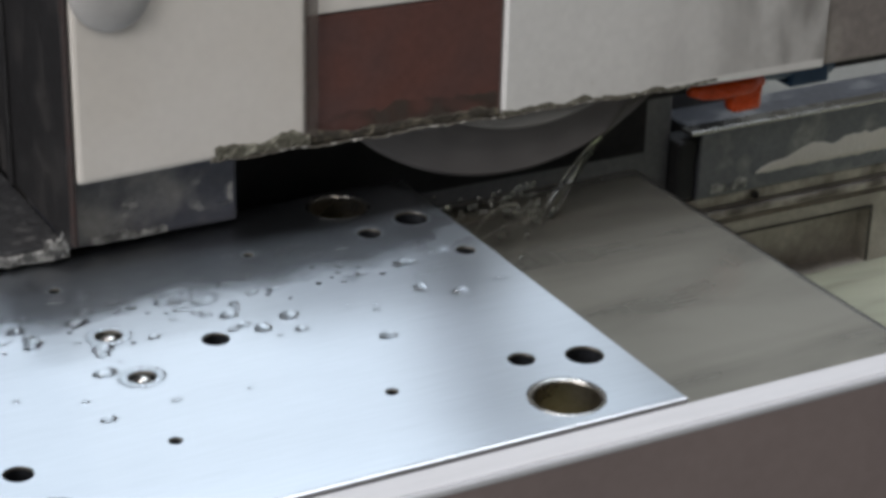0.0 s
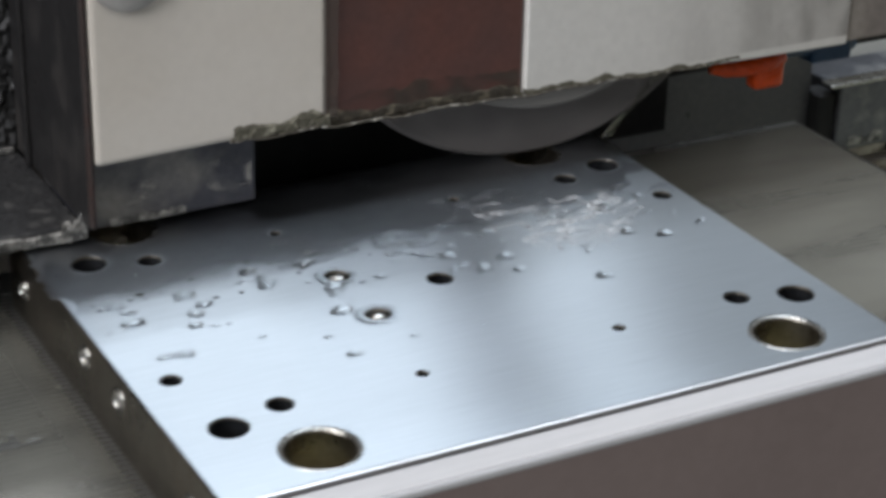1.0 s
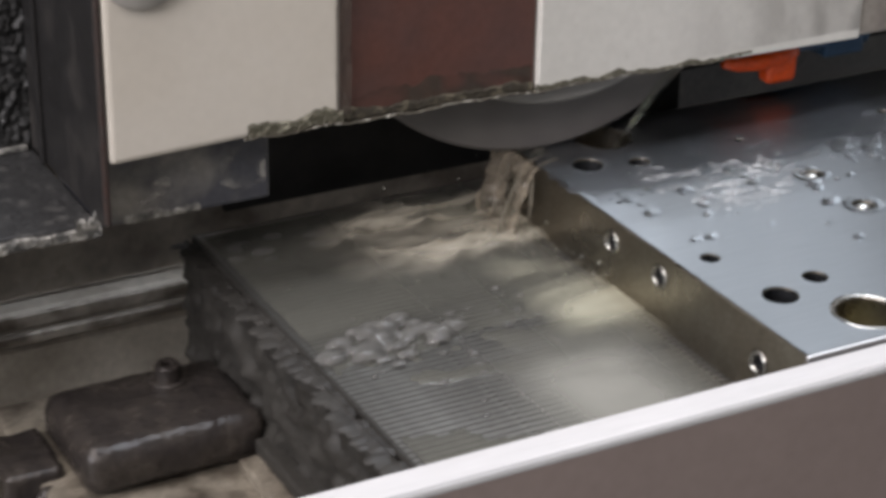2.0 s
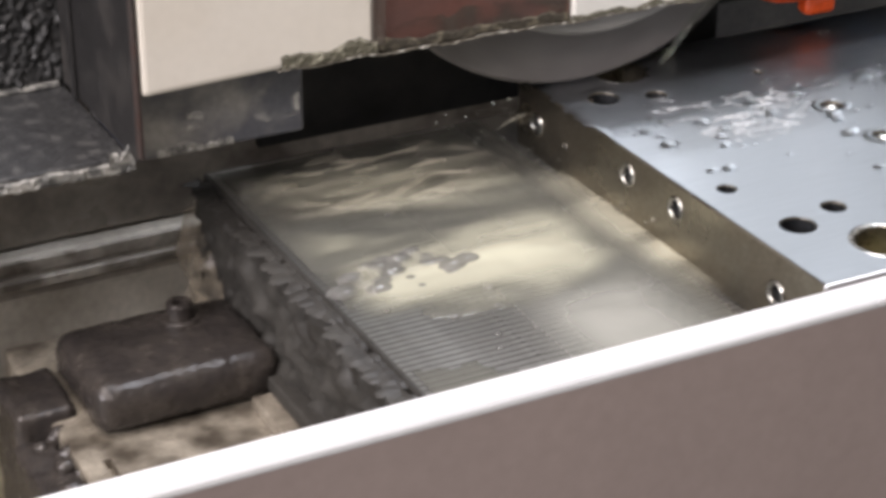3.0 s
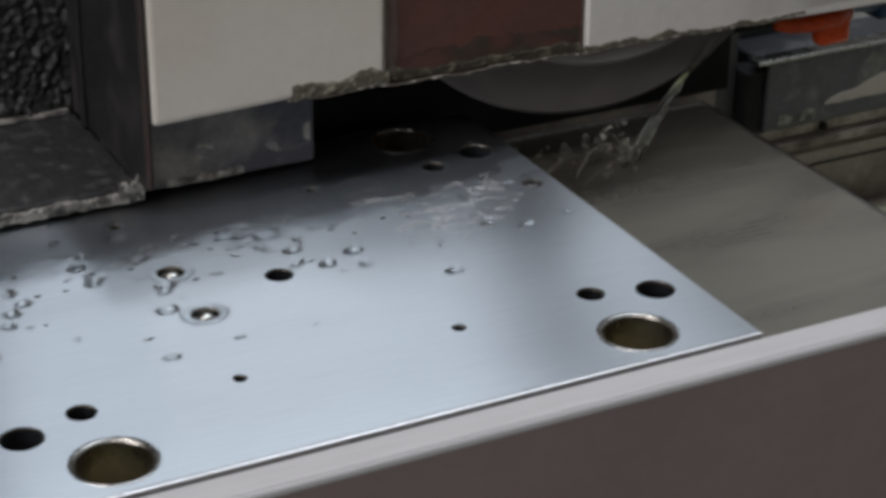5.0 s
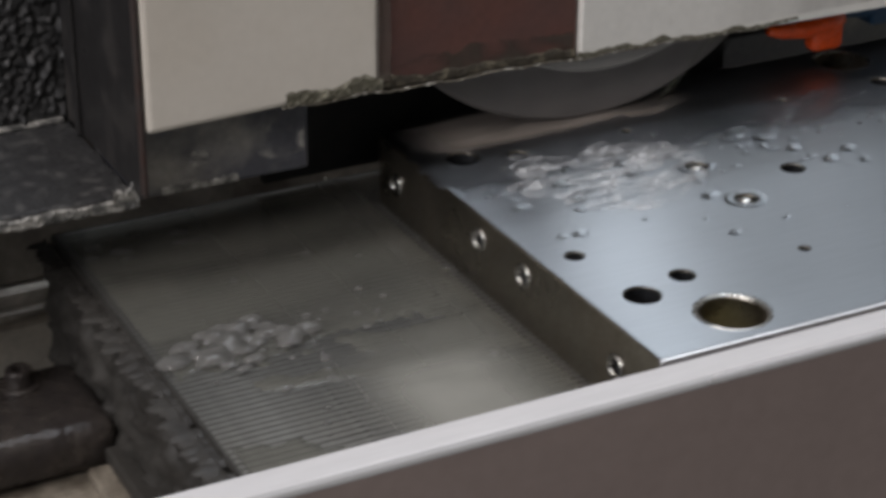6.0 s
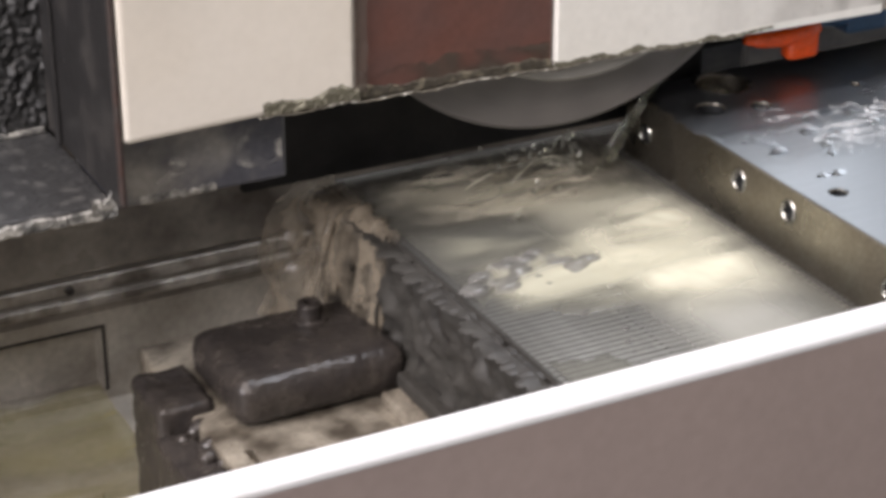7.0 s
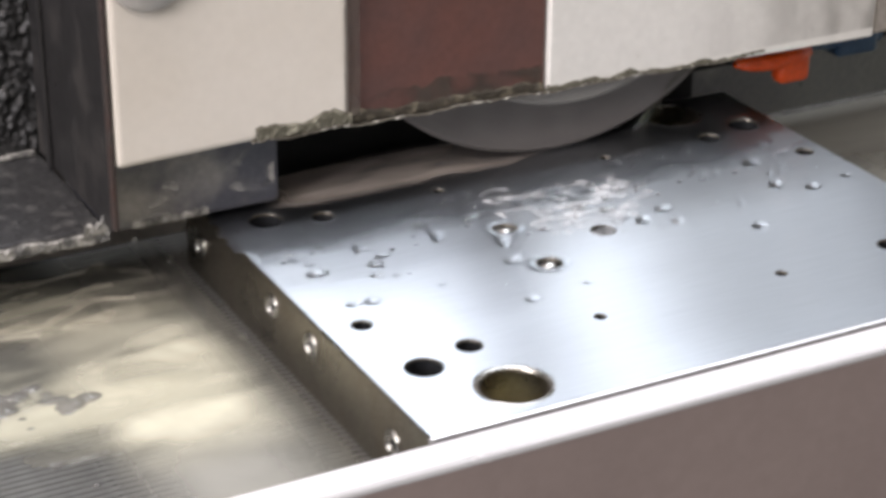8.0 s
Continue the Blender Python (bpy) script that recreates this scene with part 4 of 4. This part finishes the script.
    for i in range(30):
        for j in range(16):
            bm.faces.new((g[i][j], g[i + 1][j], g[i + 1][j + 1], g[i][j + 1]))
    part("curtain", bm, CURTAIN, spill, "brownish curtain of falling coolant", True)
    return [beads, *fills, film, haze, pale, haze2, foam, pool, pool2], spill


WETFILM = mat("wet_mirror_film", (0.60, 0.62, 0.65), 0.34, 1.0, var=0.2, scale=16, bump=0.05, fine=90, rvar=0.06, alpha=0.6, grain=0.1, rimy=0.3)
LIQUIDS, SPILL = ride_liquids()


def ridged(x0, x1, y0, y1, h, nx, ny, seed, cover, streak, pitch):
    """A breaking swell: sharp ridges drawn out along x, thinning to nothing at the rim."""
    bm = bmesh.new()
    g, m = [], []
    for i in range(nx + 1):
        g.append([])
        m.append([])
        for j in range(ny + 1):
            u, v = 2 * i / nx - 1, 2 * j / ny - 1
            x, y = x0 + (x1 - x0) * i / nx, y0 + (y1 - y0) * j / ny
            k = 1 - (u * u + v * v) ** 1.5 - cover + 0.6 * rock((x, y, 0), 16, seed)
            r = 1 - min(1, 1.5 * abs(rock((x, y * streak, 0), pitch, seed + 5, 2)))
            g[i].append(bm.verts.new((x, y, h * min(1, max(0, 2 * k)) * (0.3 + 0.7 * r * r) - 0.0001)))
            m[i].append(k)
    for i in range(nx):
        for j in range(ny):
            if max(m[i][j], m[i + 1][j], m[i][j + 1], m[i + 1][j + 1]) > 0:
                bm.faces.new((g[i][j], g[i + 1][j], g[i + 1][j + 1], g[i][j + 1]))
    bmesh.ops.delete(bm, geom=[v for v in bm.verts if not v.link_faces], context="VERTS")
    return bm


def rough_waters():
    """Coolant thrown about by the wheel, piece by piece."""
    rnd = random.Random(29)
    sheet = tagged(part("coolant_sheet", ridged(0, 0.25, 0.280, 0.352, 0.0013, 120, 50, 3, -0.25, 3.5, 9), SHEETMAT, None, "", True), "beige coolant sheet smeared over the plate under the wheel", "coolant", kind="stuff")
    ripples = tagged(part("coolant_ripples", ridged(0, 0.17, 0.140, 0.275, 0.0045, 170, 140, 12, 0.30, 1.4, 52), RIPPLE, None, "", True), "glittering ripples of coolant on the ground steel", "coolant", kind="stuff")
    surge = tagged(part("coolant_surge", ridged(-0.235, 0.0, 0.255, 0.395, 0.009, 150, 90, 6, -0.05, 3.2, 15), SURGEMAT, None, "", True), "beige surge of coolant breaking over the chuck", "coolant", kind="stuff")
    cream = tagged(part("creamy_wash", puddle(-0.145, 0.0, 0.055, 0.30, 0.0, 0.0035, 60, 90, 14, 0.05, 50), CREAMWASH, None, "", True), "creamy coolant spreading over the chuck beside the plate", "coolant", kind="stuff")
    fall = thing("coolant_cascade", "murky coolant falling over the steel plate's rear edge", "coolant")
    for k in range(9):
        y = rnd.uniform(0.285, 0.340)
        reach, ph, w = rnd.uniform(0.006, 0.034), rnd.uniform(0, 6), rnd.uniform(0.0007, 0.0022)
        pts = [(PX0 + 0.018 * (1 - min(1, 4 * u)) - reach * u, y + 0.004 * math.sin(4 * u + ph) - 0.012 * u, 0.0014 - 0.054 * u * u) for u in [q / 10 for q in range(11)]]
        part("strand", tube(pts, [w * (0.6 + 0.6 * math.sin(q * 1.9 + ph) ** 2) for q in range(11)], 7), STRAND if k % 3 else STREAM, fall, "", True)
    veil = bmesh.new()
    g = []
    for i in range(25):
        g.append([])
        for j in range(15):
            u, v = i / 24, j / 14
            out = 0.004 + (0.016 + 0.016 * abs(rock((u, 0, v), 5, 3))) * v
            g[i].append(veil.verts.new((PX0 - out, 0.283 + 0.058 * u + 0.005 * rock((v, u, 0), 7, 5), 0.0012 - 0.055 * v * v)))
    for i in range(24):
        for j in range(14):
            veil.faces.new((g[i][j], g[i + 1][j], g[i + 1][j + 1], g[i][j + 1]))
    part("veil", veil, CURTAIN, fall, "torn murky veil of coolant", True)
    drops = bmesh.new()
    for k in range(120):
        x, y, r = PX0 - abs(rnd.gauss(0.0, 0.06)), rnd.gauss(0.28, 0.06), rnd.uniform(0.0006, 0.0019)
        drop(drops, x, y, -0.0535 + rnd.uniform(0, 0.035) * math.exp(-(PX0 - x) * 14), r, r, r * 1.5, 6)
    tagged(part("spatter", drops, STREAM, fall, "", True), kind="stuff")
    fan = thing("coolant_fan", "thin white jets of coolant flung off the wheel", "coolant spray", (0.235, 0.318, 0.006))
    for k in range(22):
        a, n = rnd.uniform(-0.10, 1.25), rnd.uniform(0.04, 0.125)
        n *= 1 - 0.5 * max(0, a) / 1.25
        dy, ph, w = rnd.uniform(-0.045, 0.02), rnd.uniform(0, 6), rnd.uniform(0.0004, 0.0010)
        pts = [(-n * u * math.cos(a), dy * u + 0.001 * math.sin(5 * u + ph), -n * u * math.sin(a) * 0.5 + 0.010 * u * (1 - u) - 0.018 * u * u) for u in [q / 8 for q in range(9)]]
        part("jet", tube(pts, [w * (1.3 - 0.9 * q / 8) for q in range(9)], 6), SPRAY, fan, "", True)
    part("jet_root", tube([(0.085, 0.004, -0.002), (0.05, 0.002, 0.001), (0.02, 0.0, 0.003), (-0.012, -0.002, 0.004), (-0.03, -0.003, 0.001)], [0.0015, 0.003, 0.0045, 0.0045, 0.001], 10), SPRAY, fan, "", True)
    return sheet, ripples, surge, cream, fall, fan


SHEET, RIPPLES, SURGE, CREAM_WASH, CASCADE, FAN = rough_waters()


# ---- what moves ----
# the wash of coolant against the table: under the plate, then out over the chuck's end
WASH_SHIFT = [(0, 0.14), (1.6, 0.14), (2.35, -0.185), (4.2, -0.185), (5.15, 0.14), (5.95, 0.14), (6.6, -0.185), (8, -0.185)]


SHEET_RISE = [(0, -0.03), (1.05, -0.03), (1.3, 0.0003), (1.65, 0.0003), (1.95, -0.03), (3.0, -0.03), (3.2, 0.0004), (4.15, 0.0004), (4.45, -0.03), (5.0, -0.03), (5.2, 0.0003), (6.05, 0.0003), (6.35, -0.03), (7.45, -0.03), (7.65, 0.0004), (8, 0.0004)]
RIPPLE_RISE = [(0, -0.0045), (0.7, -0.0045), (1.2, -0.0012), (1.45, 0.0001), (1.7, -0.0004), (2.0, -0.0026), (3.2, -0.0028), (3.7, -0.0024), (4.05, -0.0008), (4.5, -0.0030), (5.4, -0.0030), (5.75, -0.0002), (6.1, -0.0002), (6.45, -0.0028), (7.0, -0.0028), (8, -0.0022)]
# the surge runs out from under the plate, breaks over the chuck and ebbs
SURGE_SHIFT = [(0, 0.24), (1.7, 0.24), (2.1, 0.02), (2.4, 0.0), (3.2, 0.0), (3.9, 0.02), (4.4, 0.24), (6.0, 0.24), (6.4, 0.02), (6.8, 0.0), (8, 0.0)]
SURGE_RISE = [(0, 0), (2.3, 0), (3.2, -0.006), (4.4, -0.006), (5.0, 0), (6.8, 0), (7.15, -0.006), (8, -0.005)]
CREAM_SHIFT = [(0, 0.16), (2.2, 0.16), (3.2, 0.10), (3.6, 0.10), (4.0, 0.16), (6.5, 0.16), (7.0, 0.0), (8, -0.01)]
FALL_SHIFT = [(0, 0.055), (1.5, 0.055), (1.75, 0), (2.3, 0), (3.1, 0.04), (3.4, 0.055), (6.0, 0.055), (6.25, 0), (6.8, 0.0), (7.0, 0.055), (7.3, 0.055), (7.45, 0.012), (7.65, 0.012), (7.85, 0.055), (8, 0.055)]
SPILL_SHIFT = [(0, 0.07), (2.0, 0.07), (2.5, 0.0), (2.8, 0.03), (3.4, 0.07), (6.3, 0.07), (6.6, 0.0), (7.1, 0.0), (7.4, 0.045), (8, 0.07)]
# the jets swing out from behind the wheel as the plate's edge reaches it
FAN_X = [(0, 0.30), (7.1, 0.30), (7.35, 0.262), (7.5, 0.225), (7.7, 0.20), (7.9, 0.28), (8, 0.30)]
FAN_Y = [(0, 0.386), (7.1, 0.386), (7.35, 0.322), (7.7, 0.318), (7.9, 0.386), (8, 0.386)]
FAN_Z = [(0, 0.085), (7.1, 0.085), (7.35, 0.007), (7.7, 0.007), (7.9, 0.085), (8, 0.085)]


def at(rows, t):
    for (a, u), (b, v) in zip(rows, rows[1:]):
        if a <= t <= b:
            k = (t - a) / (b - a)
            return u + (v - u) * k * k * (3 - 2 * k) if rows is not TRAVEL else u + (v - u) * k
    return rows[-1][1]


def motions():
    for ob in (TABLE, CHUCK_OB, PLATE, CLAMP, *LIQUIDS):
        walk(ob, [(t, pose(s, at(FEED, t), 0)) for t, s in TRAVEL])
    walk(WHEEL_OB, [(k / 10, pose(0.322, 0.340, 0.1955, 0, 77 * k, 0)) for k in range(81)])
    walk(STREAM_OB, [(k / 4, pose(0.447, 0.314, 0.052, 2.5 * math.sin(2.1 * k), 2 * math.sin(1.3 * k + 1), 4 * math.sin(1.7 * k))) for k in range(33)])
    walk(SPLASH, [(k / 8, pose(0.355 + 0.008 * math.sin(2.9 * k), 0.330 + 0.006 * math.sin(1.7 * k), -0.050, 6 * math.sin(2.3 * k), 8 * math.sin(1.9 * k), 16 * math.sin(1.3 * k))) for k in range(65)])
    tenths = [k / 10 for k in range(81)]
    for ob, dx, lo, hi, rise in ((SHEET, 0.0, 0.075, 0.132, SHEET_RISE), (RIPPLES, 0.022, 0.195, 0.20, RIPPLE_RISE)):
        walk(ob, [(t, pose(min(max(lo, at(TRAVEL, t) + PX0 + dx), at(TRAVEL, t) + hi), at(FEED, t) + 0.002 * math.sin(11 * t), at(rise, t))) for t in tenths])
    walk(SURGE, [(t, pose(at(TRAVEL, t) + PX0 + at(SURGE_SHIFT, t), at(FEED, t) + 0.005 * math.sin(9 * t), -0.0542 + at(SURGE_RISE, t))) for t in tenths])
    walk(CREAM_WASH, [(t, pose(at(TRAVEL, t) + PX0 + at(CREAM_SHIFT, t), at(FEED, t) + 0.003 * math.sin(6 * t), -0.0516)) for t in tenths])
    walk(CASCADE, [(t, pose(at(TRAVEL, t) + at(FALL_SHIFT, t), at(FEED, t), -0.12 * at(FALL_SHIFT, t))) for t in tenths])
    walk(SPILL, [(t, pose(at(TRAVEL, t) + at(SPILL_SHIFT, t), at(FEED, t), -0.2 * at(SPILL_SHIFT, t))) for t in tenths])
    walk(FAN, [(t, pose(at(FAN_X, t), at(FAN_Y, t), at(FAN_Z, t), 3 * math.sin(9 * t), 0, 0)) for t in tenths])
    walk(WASH, [(t, pose(at(TRAVEL, t) + at(WASH_SHIFT, t), at(FEED, t) + 0.004 * math.sin(5 * t), 0.0017)) for t in [k / 10 for k in range(81)]])


motions()
